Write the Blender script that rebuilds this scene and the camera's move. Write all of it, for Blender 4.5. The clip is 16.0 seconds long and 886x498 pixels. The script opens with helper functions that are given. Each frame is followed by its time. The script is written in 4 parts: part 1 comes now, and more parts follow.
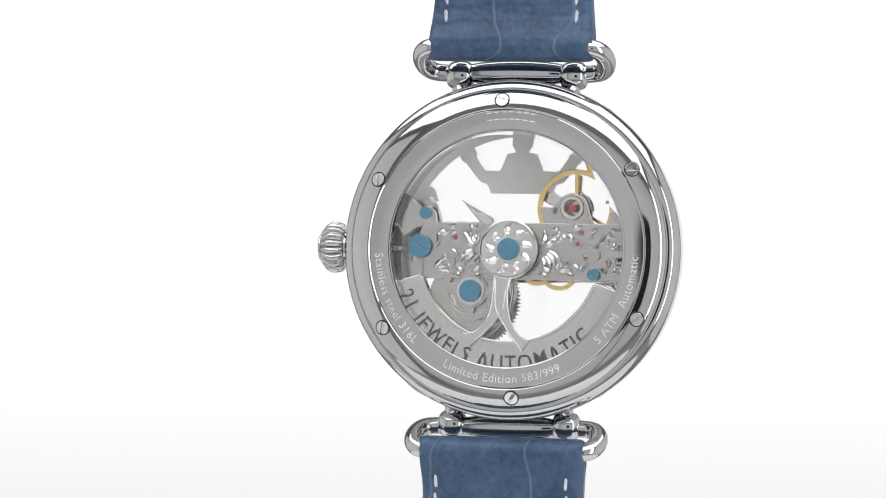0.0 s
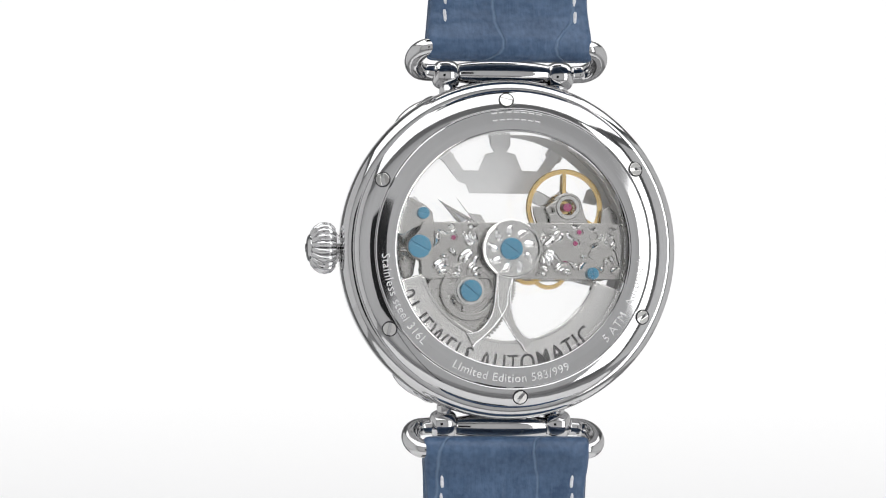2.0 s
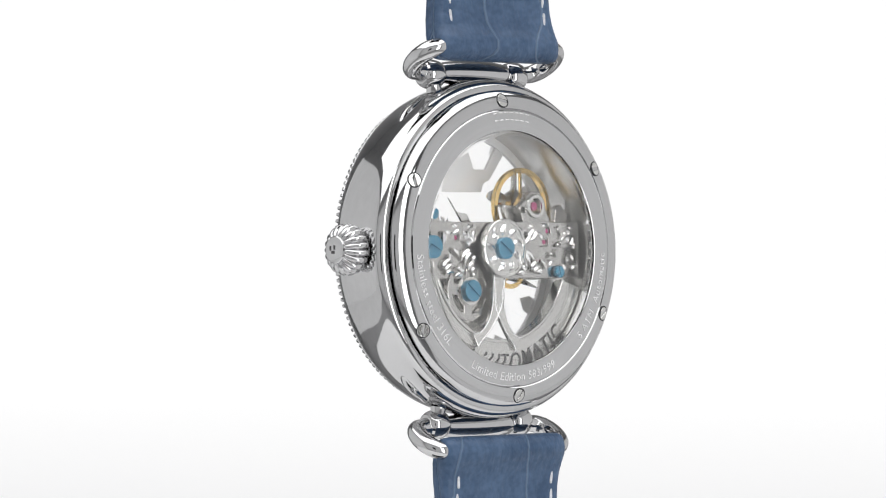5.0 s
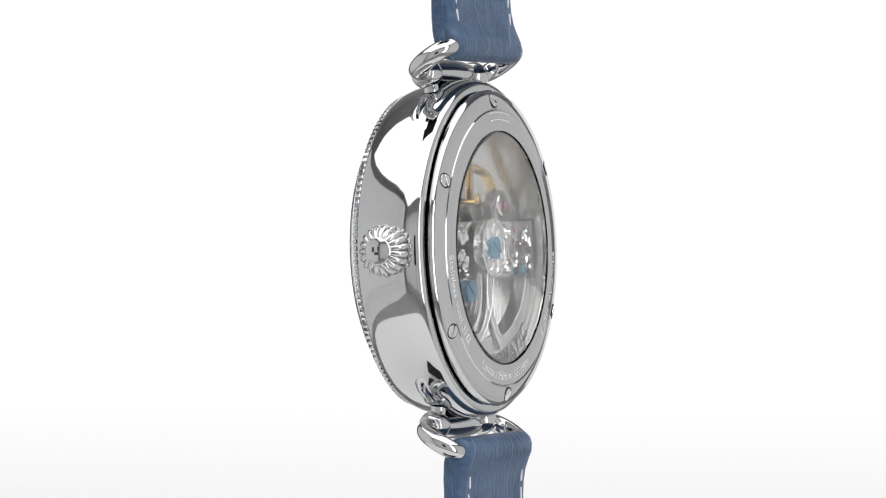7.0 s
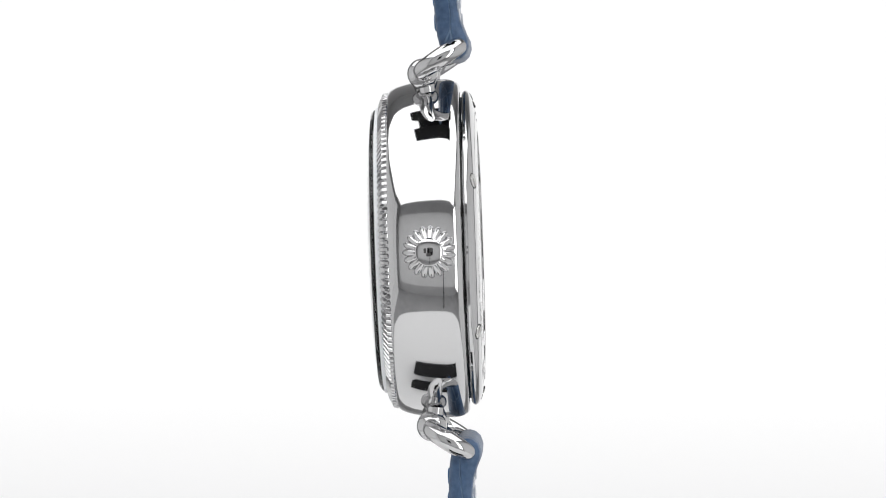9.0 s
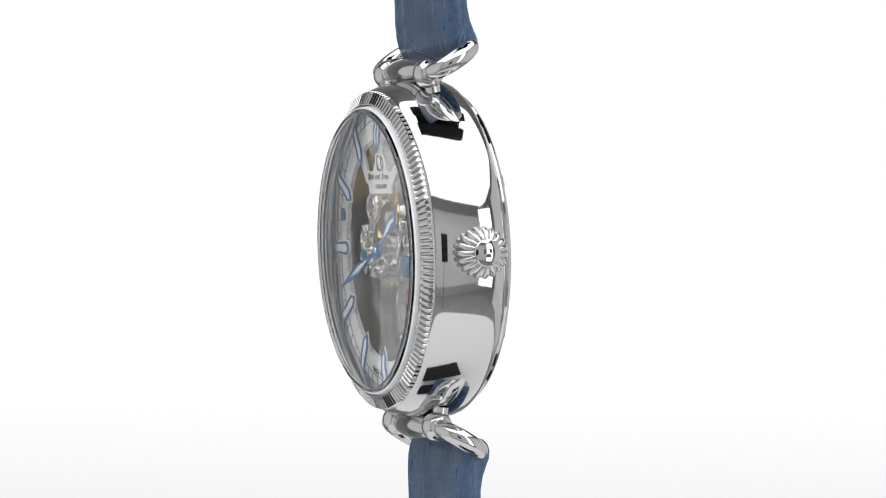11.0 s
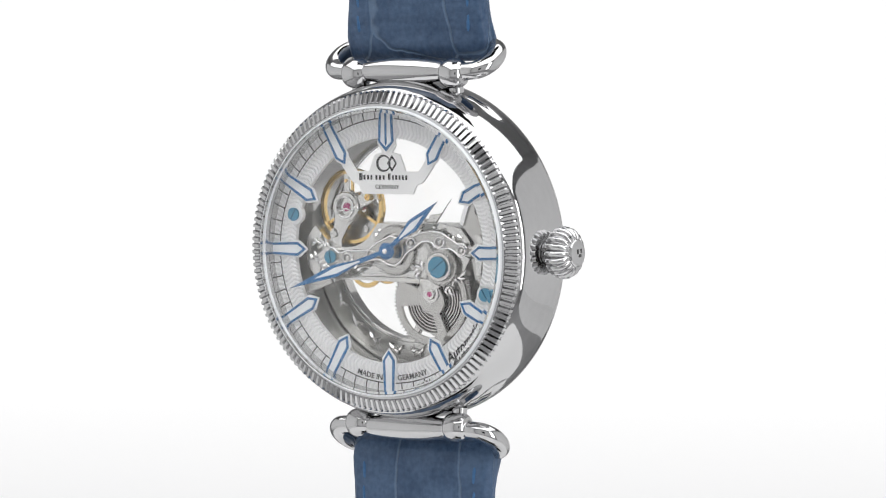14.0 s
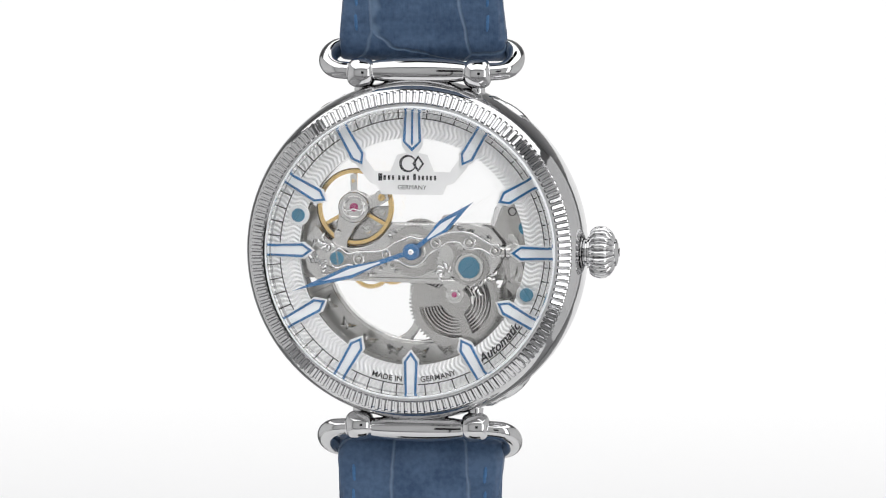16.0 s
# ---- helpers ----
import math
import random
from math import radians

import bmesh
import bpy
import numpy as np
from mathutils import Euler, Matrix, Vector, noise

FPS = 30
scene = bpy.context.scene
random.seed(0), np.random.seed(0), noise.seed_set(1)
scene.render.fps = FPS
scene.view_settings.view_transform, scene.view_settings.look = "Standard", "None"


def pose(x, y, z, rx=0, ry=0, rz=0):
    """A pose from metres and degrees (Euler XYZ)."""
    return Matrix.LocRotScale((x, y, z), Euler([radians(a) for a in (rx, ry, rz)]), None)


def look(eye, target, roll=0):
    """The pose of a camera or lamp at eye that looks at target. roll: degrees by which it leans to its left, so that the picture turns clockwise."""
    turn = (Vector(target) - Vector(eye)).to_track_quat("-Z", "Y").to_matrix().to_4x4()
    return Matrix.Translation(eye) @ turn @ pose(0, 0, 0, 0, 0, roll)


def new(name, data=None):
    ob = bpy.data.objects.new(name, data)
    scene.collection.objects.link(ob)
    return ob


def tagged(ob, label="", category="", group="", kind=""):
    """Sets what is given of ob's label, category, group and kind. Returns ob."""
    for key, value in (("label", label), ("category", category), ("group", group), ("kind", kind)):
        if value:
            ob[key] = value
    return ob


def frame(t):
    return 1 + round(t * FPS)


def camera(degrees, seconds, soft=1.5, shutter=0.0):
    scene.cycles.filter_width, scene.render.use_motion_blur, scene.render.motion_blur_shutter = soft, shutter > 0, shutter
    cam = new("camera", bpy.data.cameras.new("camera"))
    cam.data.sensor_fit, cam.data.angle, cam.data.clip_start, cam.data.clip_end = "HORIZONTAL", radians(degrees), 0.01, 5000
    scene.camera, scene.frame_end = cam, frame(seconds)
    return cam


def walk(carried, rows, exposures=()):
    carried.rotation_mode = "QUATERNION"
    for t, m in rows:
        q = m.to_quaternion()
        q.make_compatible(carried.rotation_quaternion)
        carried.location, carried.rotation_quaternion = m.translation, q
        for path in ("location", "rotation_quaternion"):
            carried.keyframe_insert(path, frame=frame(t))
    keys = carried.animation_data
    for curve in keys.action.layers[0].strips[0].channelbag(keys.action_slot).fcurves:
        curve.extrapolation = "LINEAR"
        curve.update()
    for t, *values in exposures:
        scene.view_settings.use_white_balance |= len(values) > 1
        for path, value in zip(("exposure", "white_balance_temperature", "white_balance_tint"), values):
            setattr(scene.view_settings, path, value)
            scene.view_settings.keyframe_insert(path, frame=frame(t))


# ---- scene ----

# ---------------------------------------------------------------- camera
MM = 0.001
cam = camera(11.19, 16.0, soft=1.1)
CAM = pose(0, 0, 0, -1.003) @ Matrix.Translation((0, -0.5714, 0)) @ pose(0, 0, 0, 90) @ pose(0, 0, 0, 0, 0, 0.722)
walk(cam, [(0, CAM), (16, CAM)])

# ---------------------------------------------------------------- world and lights
world = bpy.data.worlds.new("studio")
scene.world = world
world.use_nodes = True
world.node_tree.nodes["Background"].inputs[0].default_value = (0.95, 0.97, 1.0, 1)
world.node_tree.nodes["Background"].inputs[1].default_value = 0.05
scene.view_settings.exposure = 0.0


def area(name, size_x, size_y, power, m, colour=(1, 1, 1)):
    data = bpy.data.lights.new(name, "AREA")
    data.shape, data.size, data.size_y, data.energy, data.color = "RECTANGLE", size_x, size_y, power, colour
    ob = new(name, data)
    ob.matrix_world = m
    return ob


area("overhead_softbox", 1.1, 0.95, 6.4, look((0.0, -0.22, 0.46), (0, -0.22, 0)))
area("left_softbox", 1.75, 1.2, 3.6, look((-0.85, 0.02, 0.0), (0, 0.02, 0.0)))
area("right_softbox", 1.7, 1.2, 3.4, look((0.85, 0.33, 0.0), (0, 0.33, 0.0)))
# Added fill lamp that brightens the faces turned to the camera.
area("front_fill", 1.6, 0.9, 1.1, look((0.0, -0.97, 0.0), (0, 0, 0)))
area("strip_softbox", 0.19, 0.6, 1.15, look((0.462, -0.485, 0.02), (0, 0, 0)))

# ---------------------------------------------------------------- materials


class Nodes:
    """Small shorthand for node trees."""

    def __init__(self, name):
        self.mat = bpy.data.materials.new(name)
        self.mat.use_nodes = True
        self.t = self.mat.node_tree
        self.b = self.t.nodes["Principled BSDF"]

    def n(self, kind, **values):
        node = self.t.nodes.new(kind)
        for key, value in values.items():
            if key in ("operation", "blend_type", "data_type", "feature", "wave_type", "bands_direction", "noise_dimensions"):
                if key == "operation":
                    node.operation = value
                elif key == "feature":
                    node.feature = value
                elif key == "wave_type":
                    node.wave_type = value
                elif key == "bands_direction":
                    node.bands_direction = value
            else:
                node.inputs[key.replace("_", " ")].default_value = value
        return node

    def link(self, a, b):
        self.t.links.new(a, b)

    def coords(self):
        return self.n("ShaderNodeTexCoord").outputs["Object"]

    def math(self, op, a, b=None):
        node = self.n("ShaderNodeMath", operation=op)
        for i, v in enumerate((a, b)):
            if v is None:
                continue
            if isinstance(v, (int, float)):
                node.inputs[i].default_value = v
            else:
                self.link(v, node.inputs[i])
        return node.outputs[0]

    def bump(self, height, strength, distance):
        node = self.n("ShaderNodeBump", Strength=strength, Distance=distance)
        self.link(height, node.inputs["Height"])
        self.link(node.outputs[0], self.b.inputs["Normal"])

    def ramp(self, fac, stops):
        node = self.n("ShaderNodeValToRGB")
        el = node.color_ramp.elements
        while len(el) < len(stops):
            el.new(0.5)
        for e, (p, c) in zip(el, stops):
            e.position, e.color = p, (*c, 1)
        self.link(fac, node.inputs[0])
        return node.outputs[0]


def metal(name, colour, rough, grain=0.0, scale=900.0, smudge=0.05):
    """A metal with faint smudges in its gloss and, where asked, a fine grain."""
    k = Nodes(name)
    k.b.inputs["Base Color"].default_value = (*colour, 1)
    k.b.inputs["Metallic"].default_value = 1.0
    co = k.coords()
    big = k.n("ShaderNodeTexNoise", Scale=160.0, Detail=3.0)
    k.link(co, big.inputs["Vector"])
    r = k.math("MULTIPLY_ADD", big.outputs[0], smudge)
    r.node.inputs[2].default_value = max(rough - smudge / 2, 0.01)
    k.link(r, k.b.inputs["Roughness"])
    if grain:
        brush = k.n("ShaderNodeMapping")
        brush.inputs["Scale"].default_value = (0.04, 1.0, 1.0)
        k.link(co, brush.inputs["Vector"])
        fine = k.n("ShaderNodeTexNoise", Scale=scale, Detail=2.0)
        k.link(brush.outputs[0], fine.inputs["Vector"])
        k.bump(fine.outputs[0], grain, 0.00004)
    return k.mat


def plain(name, colour, rough, spread=0.12, scale=400.0, bump=0.0, spec=0.5, metallic=0.0):
    """A paint-like surface whose tone and relief vary a little."""
    k = Nodes(name)
    co = k.coords()
    no = k.n("ShaderNodeTexNoise", Scale=scale, Detail=4.0)
    k.link(co, no.inputs["Vector"])
    lo = tuple(c * (1 - spread) for c in colour)
    hi = tuple(min(c * (1 + spread), 1) for c in colour)
    k.link(k.ramp(no.outputs[0], ((0.3, lo), (0.7, hi))), k.b.inputs["Base Color"])
    k.b.inputs["Roughness"].default_value = rough
    k.b.inputs["Specular IOR Level"].default_value = spec
    k.b.inputs["Metallic"].default_value = metallic
    if bump:
        k.bump(no.outputs[0], bump, 0.0001)
    return k.mat


def glow(name, colour, strength):
    k = Nodes(name)
    k.b.inputs["Base Color"].default_value = (0.8, 0.8, 0.8, 1)
    k.b.inputs["Emission Color"].default_value = (*colour, 1)
    k.b.inputs["Emission Strength"].default_value = strength
    k.b.inputs["Roughness"].default_value = 0.9
    return k.mat


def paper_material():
    """White paper that glows by itself; the dimming towards its foot is painted into the glow."""
    k = Nodes("glowing white backdrop")
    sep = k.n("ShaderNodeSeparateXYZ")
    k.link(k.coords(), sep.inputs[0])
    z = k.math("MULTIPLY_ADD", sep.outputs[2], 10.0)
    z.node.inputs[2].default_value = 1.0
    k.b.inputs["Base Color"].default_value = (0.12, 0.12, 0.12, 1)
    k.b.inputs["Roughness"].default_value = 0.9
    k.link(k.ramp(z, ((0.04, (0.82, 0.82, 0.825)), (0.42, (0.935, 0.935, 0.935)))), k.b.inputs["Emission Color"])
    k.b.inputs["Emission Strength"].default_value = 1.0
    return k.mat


def leather_material(name, deep, light, groove):
    """Embossed scale leather: large plates with pale creases, fine grain, cross wrinkles."""
    k = Nodes(name)
    co = k.coords()
    warp = k.n("ShaderNodeTexNoise", Scale=220.0, Detail=2.0)
    k.link(co, warp.inputs["Vector"])
    mix = k.n("ShaderNodeMix", data_type="RGBA")
    mix.data_type = "RGBA"
    mix.inputs[0].default_value = 0.0010
    k.link(co, mix.inputs[6])
    k.link(warp.outputs["Color"], mix.inputs[7])
    stretch = k.n("ShaderNodeMapping")
    stretch.inputs["Scale"].default_value = (1.0, 2.6, 0.42)
    stretch.inputs["Rotation"].default_value = (0.0, 0.12, 0.0)
    stretch.inputs["Location"].default_value = (0.0031, 0.0, 0.0042)
    k.link(mix.outputs[2], stretch.inputs["Vector"])
    vor = k.n("ShaderNodeTexVoronoi", feature="DISTANCE_TO_EDGE", Scale=88.0, Randomness=0.62)
    k.link(stretch.outputs[0], vor.inputs["Vector"])
    grain = k.n("ShaderNodeTexNoise", Scale=1500.0, Detail=4.0)
    k.link(co, grain.inputs["Vector"])
    wr = k.n("ShaderNodeMapping")
    wr.inputs["Scale"].default_value = (1.0, 1.0, 0.14)
    k.link(co, wr.inputs["Vector"])
    wrinkle = k.n("ShaderNodeTexNoise", Scale=1300.0, Detail=3.0)
    k.link(wr.outputs[0], wrinkle.inputs["Vector"])
    fold = k.n("ShaderNodeMapping")
    fold.inputs["Scale"].default_value = (0.12, 0.3, 1.0)
    k.link(co, fold.inputs["Vector"])
    wave = k.n("ShaderNodeTexNoise", Scale=330.0, Detail=2.0)
    k.link(fold.outputs[0], wave.inputs["Vector"])
    edge = k.ramp(vor.outputs["Distance"], ((0.0, (1, 1, 1)), (0.008, (0.8, 0.8, 0.8)), (0.022, (0, 0, 0))))
    tone = k.ramp(k.math("ADD", k.math("MULTIPLY", grain.outputs[0], 0.45), k.math("MULTIPLY", warp.outputs[0], 0.55)),
                  ((0.36, deep), (0.62, light)))
    col = k.n("ShaderNodeMix")
    col.data_type = "RGBA"
    k.link(k.math("MULTIPLY", edge, 0.5), col.inputs[0])
    k.link(tone, col.inputs[6])
    col.inputs[7].default_value = (*groove, 1)
    k.link(col.outputs[2], k.b.inputs["Base Color"])
    k.b.inputs["Roughness"].default_value = 0.37
    k.b.inputs["Specular IOR Level"].default_value = 0.4
    h = k.math("SUBTRACT", k.math("ADD", k.math("MULTIPLY", grain.outputs[0], 0.14), k.math("MULTIPLY", wrinkle.outputs[0], 0.3)),
               k.math("MULTIPLY", edge, 0.3))
    k.bump(k.math("ADD", h, k.math("MULTIPLY", wave.outputs[0], 1.6)), 0.9, 0.0005)
    return k.mat


def guilloche_material():
    """Silvered dial with fine wavy lines that run outwards."""
    k = Nodes("silvered guilloche")
    sep = k.n("ShaderNodeSeparateXYZ")
    k.link(k.coords(), sep.inputs[0])
    x, z = sep.outputs[0], sep.outputs[2]
    rad = k.math("SQRT", k.math("ADD", k.math("MULTIPLY", x, x), k.math("MULTIPLY", z, z)))
    ang = k.math("ARCTAN2", z, x)
    wob = k.math("MULTIPLY", k.math("SINE", k.math("MULTIPLY", rad, 2600.0)), 0.016)
    wave = k.math("SINE", k.math("MULTIPLY", k.math("ADD", ang, wob), 170.0))
    k.b.inputs["Metallic"].default_value = 0.4
    k.b.inputs["Roughness"].default_value = 0.36
    k.link(k.ramp(k.math("MULTIPLY_ADD", wave, 0.5), ((0.0, (0.84, 0.84, 0.84)), (1.0, (0.94, 0.94, 0.94)))), k.b.inputs["Base Color"])
    k.bump(wave, 0.5, 0.00012)
    return k.mat


def glass_material(name, colour=(1, 1, 1), ior=1.5):
    k = Nodes(name)
    k.b.inputs["Base Color"].default_value = (*colour, 1)
    k.b.inputs["Roughness"].default_value = 0.0
    k.b.inputs["IOR"].default_value = ior
    k.b.inputs["Transmission Weight"].default_value = 1.0
    return k.mat


STEEL = metal("polished steel", (0.565, 0.565, 0.57), 0.055, smudge=0.03)
BRUSHED = metal("brushed steel", (0.64, 0.635, 0.62), 0.26, grain=0.25, scale=2600)
PLATE = metal("rhodium plate", (0.54, 0.532, 0.515), 0.18, grain=0.3, scale=2600)
BRIGHT = metal("bright cut steel", (0.68, 0.675, 0.66), 0.1)
CUT = metal("mirror cut steel", (0.9, 0.9, 0.9), 0.1)
GOLD = metal("gilt brass", (0.83, 0.60, 0.26), 0.16)
BLUED = metal("blued steel", (0.10, 0.30, 0.44), 0.28, grain=0.2, scale=2400)
BLUE_PAINT = plain("blue lacquer", (0.035, 0.15, 0.34), 0.25, spread=0.15)
LUME = plain("white lume and edge glint", (0.86, 0.88, 0.9), 0.5, spread=0.03)
DARK = plain("black print and gap shade", (0.012, 0.012, 0.014), 0.4)
GREY_INK = plain("dark grey ink", (0.05, 0.05, 0.05), 0.45)
ETCH = plain("etched steel", (0.66, 0.66, 0.66), 0.7, metallic=0.0, spec=0.2)
SILVER = plain("silvered plate", (0.86, 0.86, 0.86), 0.3, spread=0.02, metallic=0.2)
LEATHER = leather_material("blue embossed leather", (0.027, 0.060, 0.125), (0.064, 0.114, 0.205), (0.16, 0.24, 0.35))
EDGE = plain("strap edge paint", (0.045, 0.075, 0.14), 0.5, spread=0.25, bump=0.3)
THREAD = plain("pale thread", (0.62, 0.63, 0.66), 0.7, scale=3000, bump=0.4)
BLUE_THREAD = plain("blue thread", (0.035, 0.12, 0.27), 0.6, scale=3000, bump=0.4)
RUBY = plain("ruby", (0.42, 0.07, 0.19), 0.1, spread=0.2)
GUILLOCHE = guilloche_material()
GLASS = glass_material("clear crystal")
CARD = plain("white card", (0.86, 0.86, 0.86), 0.9, spread=0.02, scale=6)
GREY_CLOTH = plain("pale grey paint", (0.6, 0.6, 0.605), 0.95, spread=0.05, scale=9)
FLOOR_GREY = plain("grey floor paint", (0.45, 0.45, 0.455), 0.8, spread=0.08, scale=7)
BLACK_CLOTH = plain("black cloth", (0.012, 0.012, 0.013), 0.95, scale=40)
BACKDROP = paper_material()

# ---------------------------------------------------------------- mesh helpers (millimetres, watch space: x to 3, y to the back, z to 12)


def part(name, bm, material, parent, label="", flat=False, sharp=18):
    """Links a bmesh, in millimetres, as one mesh object under parent."""
    bmesh.ops.scale(bm, vec=(MM, MM, MM), verts=bm.verts)
    me = bpy.data.meshes.new(name)
    bm.to_mesh(me)
    bm.free()
    if not flat:
        me.polygons.foreach_set("use_smooth", [True] * len(me.polygons))
        me.set_sharp_from_angle(angle=radians(sharp))
    me.materials.append(material)
    ob = new(name, me)
    ob.parent = parent
    return tagged(ob, label)


def shared(name, mesh, m, parent):
    """Another object on a mesh that is already there."""
    ob = new(name, mesh)
    ob.parent = parent
    ob.matrix_basis = m
    return ob


def lathe(profile, seg=144, axis="y", closed=True, radius=None):
    """Turns (radius, along) points about an axis; radius(r, along, angle) may shape it."""
    bm = bmesh.new()
    rings = []
    for i in range(seg):
        a = 2 * math.pi * i / seg
        ring = []
        for r, y in profile:
            q = radius(r, y, a) if radius else r
            c, s = q * math.cos(a), q * math.sin(a)
            ring.append(bm.verts.new((c, y, s) if axis == "y" else (y, c, s) if axis == "x" else (c, s, y)))
        rings.append(ring)
    n = len(profile)
    for i in range(seg):
        a, b = rings[i], rings[(i + 1) % seg]
        for j in range(n if closed else n - 1):
            k = (j + 1) % n
            bm.faces.new((a[j], a[k], b[k], b[j]))
    if not closed:
        bmesh.ops.remove_doubles(bm, verts=bm.verts, dist=1e-5)
    bmesh.ops.recalc_face_normals(bm, faces=bm.faces)
    return bm


def tube(path, radii, seg=20, loop=False):
    """A round bar along a path, with a radius at each point."""
    bm = bmesh.new()
    pts = [Vector(p) for p in path]
    n = len(pts)
    rings = []
    up = None
    for i, p in enumerate(pts):
        a = pts[(i - 1) % n] if loop or i else p
        b = pts[(i + 1) % n] if loop or i < n - 1 else p
        d = (b - a).normalized()
        if up is None:
            up = d.orthogonal().normalized()
        up = (up - d * up.dot(d)).normalized()
        side = d.cross(up)
        r = radii[i] if not isinstance(radii, (int, float)) else radii
        rings.append([bm.verts.new(p + (up * math.cos(t) + side * math.sin(t)) * r) for t in (2 * math.pi * k / seg for k in range(seg))])
    for i in range(n if loop else n - 1):
        a, b = rings[i], rings[(i + 1) % n]
        shift = 0
        if loop and i == n - 1:
            shift = min(range(seg), key=lambda s: (a[0].co - b[s].co).length)
        for k in range(seg):
            bm.faces.new((a[k], a[(k + 1) % seg], b[(k + 1 + shift) % seg], b[(k + shift) % seg]))
    if not loop:
        bm.faces.new(rings[0])
        bm.faces.new(rings[-1])
    bmesh.ops.recalc_face_normals(bm, faces=bm.faces)
    return bm


def from_curve(data, y_mid):
    """A filled flat curve, drawn in (x, z), as a bmesh standing at y_mid."""
    ob = new("outline", data)
    ev = ob.evaluated_get(bpy.context.evaluated_depsgraph_get())
    me = bpy.data.meshes.new_from_object(ev)
    bpy.data.objects.remove(ob)
    bpy.data.curves.remove(data)
    bm = bmesh.new()
    bm.from_mesh(me)
    bpy.data.meshes.remove(me)
    for v in bm.verts:
        v.co = (v.co.x, y_mid - v.co.z, v.co.y)
    bmesh.ops.remove_doubles(bm, verts=bm.verts, dist=1e-4)
    bmesh.ops.recalc_face_normals(bm, faces=bm.faces)
    return bm


def plate(outlines, y0, y1, bevel=0.06):
    """A flat plate from y0 to y1; the first outline is its rim, the others are holes in it."""
    data = bpy.data.curves.new("outline", "CURVE")
    data.dimensions, data.fill_mode = "2D", "BOTH"
    data.bevel_depth, data.bevel_resolution = bevel, 1
    data.extrude = max(abs(y1 - y0) / 2 - bevel, 0.001)
    data.offset = -bevel
    for pts in outlines:
        sp = data.splines.new("POLY")
        sp.points.add(len(pts) - 1)
        for p, (x, z) in zip(sp.points, pts):
            p.co = (x, z, 0, 1)
        sp.use_cyclic_u = True
    return from_curve(data, (y0 + y1) / 2)


def circ(x, z, r, n=48):
    return [(x + r * math.cos(2 * math.pi * i / n), z + r * math.sin(2 * math.pi * i / n)) for i in range(n)]


def arc(x, z, r, a0, a1, n=24):
    return [(x + r * math.cos(radians(a0 + (a1 - a0) * i / n)), z + r * math.sin(radians(a0 + (a1 - a0) * i / n))) for i in range(n + 1)]


def sector(r0, r1, a0, a1, n=40):
    """A piece of a flat ring round the centre."""
    return arc(0, 0, r1, a0, a1, n) + arc(0, 0, r0, a1, a0, n)


def gear(x, z, r, teeth, depth):
    pts = []
    for i in range(teeth):
        for f, q in ((0.0, r - depth), (0.30, r - depth), (0.46, r), (0.70, r)):
            a = 2 * math.pi * (i + f) / teeth
            pts.append((x + q * math.cos(a), z + q * math.sin(a)))
    return pts


def petal(x, z, turn, length, width, curl, n=9):
    """A comma-shaped cut that starts at (x, z), heads along turn (degrees) and curls."""
    left, right = [], []
    px, pz, a = x, z, radians(turn)
    for i in range(n + 1):
        s = i / n
        w = width * math.sin(math.pi * min(1, s ** 0.62)) * 0.5 + 0.015
        left.append((px - math.sin(a) * w, pz + math.cos(a) * w))
        right.append((px + math.sin(a) * w, pz - math.cos(a) * w))
        px += math.cos(a) * length / n
        pz += math.sin(a) * length / n
        a += radians(curl) / n
    return left + right[::-1]


def grooves(cuts, y, depth):
    """Bright V-shaped leaves: each outline runs from the surface at y to a ridge or valley at depth."""
    bm = bmesh.new()
    for c in cuts:
        n = len(c) // 2
        left, right = c[:n], c[n:][::-1]
        rows = []
        for i, (p, q) in enumerate(zip(left, right)):
            w = math.hypot(p[0] - q[0], p[1] - q[1])
            deep = y + depth * min(1, w / 0.45)
            rows.append((bm.verts.new((p[0], y, p[1])), bm.verts.new(((p[0] + q[0]) / 2, deep, (p[1] + q[1]) / 2)), bm.verts.new((q[0], y, q[1]))))
        for a, b in zip(rows, rows[1:]):
            bm.faces.new((a[0], a[1], b[1], b[0]))
            bm.faces.new((a[1], a[2], b[2], b[1]))
    return bm


def disc(x, z, r, y0, y1, bevel=0.12, seg=40):
    """A round button from y0 to y1 (y1 is the side that shows), its rim rounded."""
    s = 1 if y1 > y0 else -1
    bm = lathe([(0, y0), (r, y0), (r, y1 - s * bevel), (r - bevel * 0.4, y1 - s * bevel * 0.3), (r - bevel, y1), (0, y1)], seg, closed=False)
    bmesh.ops.translate(bm, vec=(x, 0, z), verts=bm.verts)
    return bm


def slotted(x, z, r, y0, y1, turn, slot=0.14, depth=0.25):
    """A screw head with a real slot: two half discs on a lower core."""
    s = 1 if y1 > y0 else -1
    out = disc(x, z, r * 0.98, y0, y1 - s * depth, 0.02, 32)
    half = math.degrees(math.asin(slot * r / r))
    for a in (0, 180):
        pts = arc(0, 0, r, turn + a + half, turn + a + 180 - half, 16)
        b = plate([[(x + p, z + q) for p, q in pts]], y1 - s * depth * 1.05, y1, 0.05)
        me = bpy.data.meshes.new("half")
        b.to_mesh(me)
        b.free()
        out.from_mesh(me)
        bpy.data.meshes.remove(me)
    return out


def merge(*bms):
    out = bms[0]
    for b in bms[1:]:
        me = bpy.data.meshes.new("piece")
        b.to_mesh(me)
        b.free()
        out.from_mesh(me)
        bpy.data.meshes.remove(me)
    return out


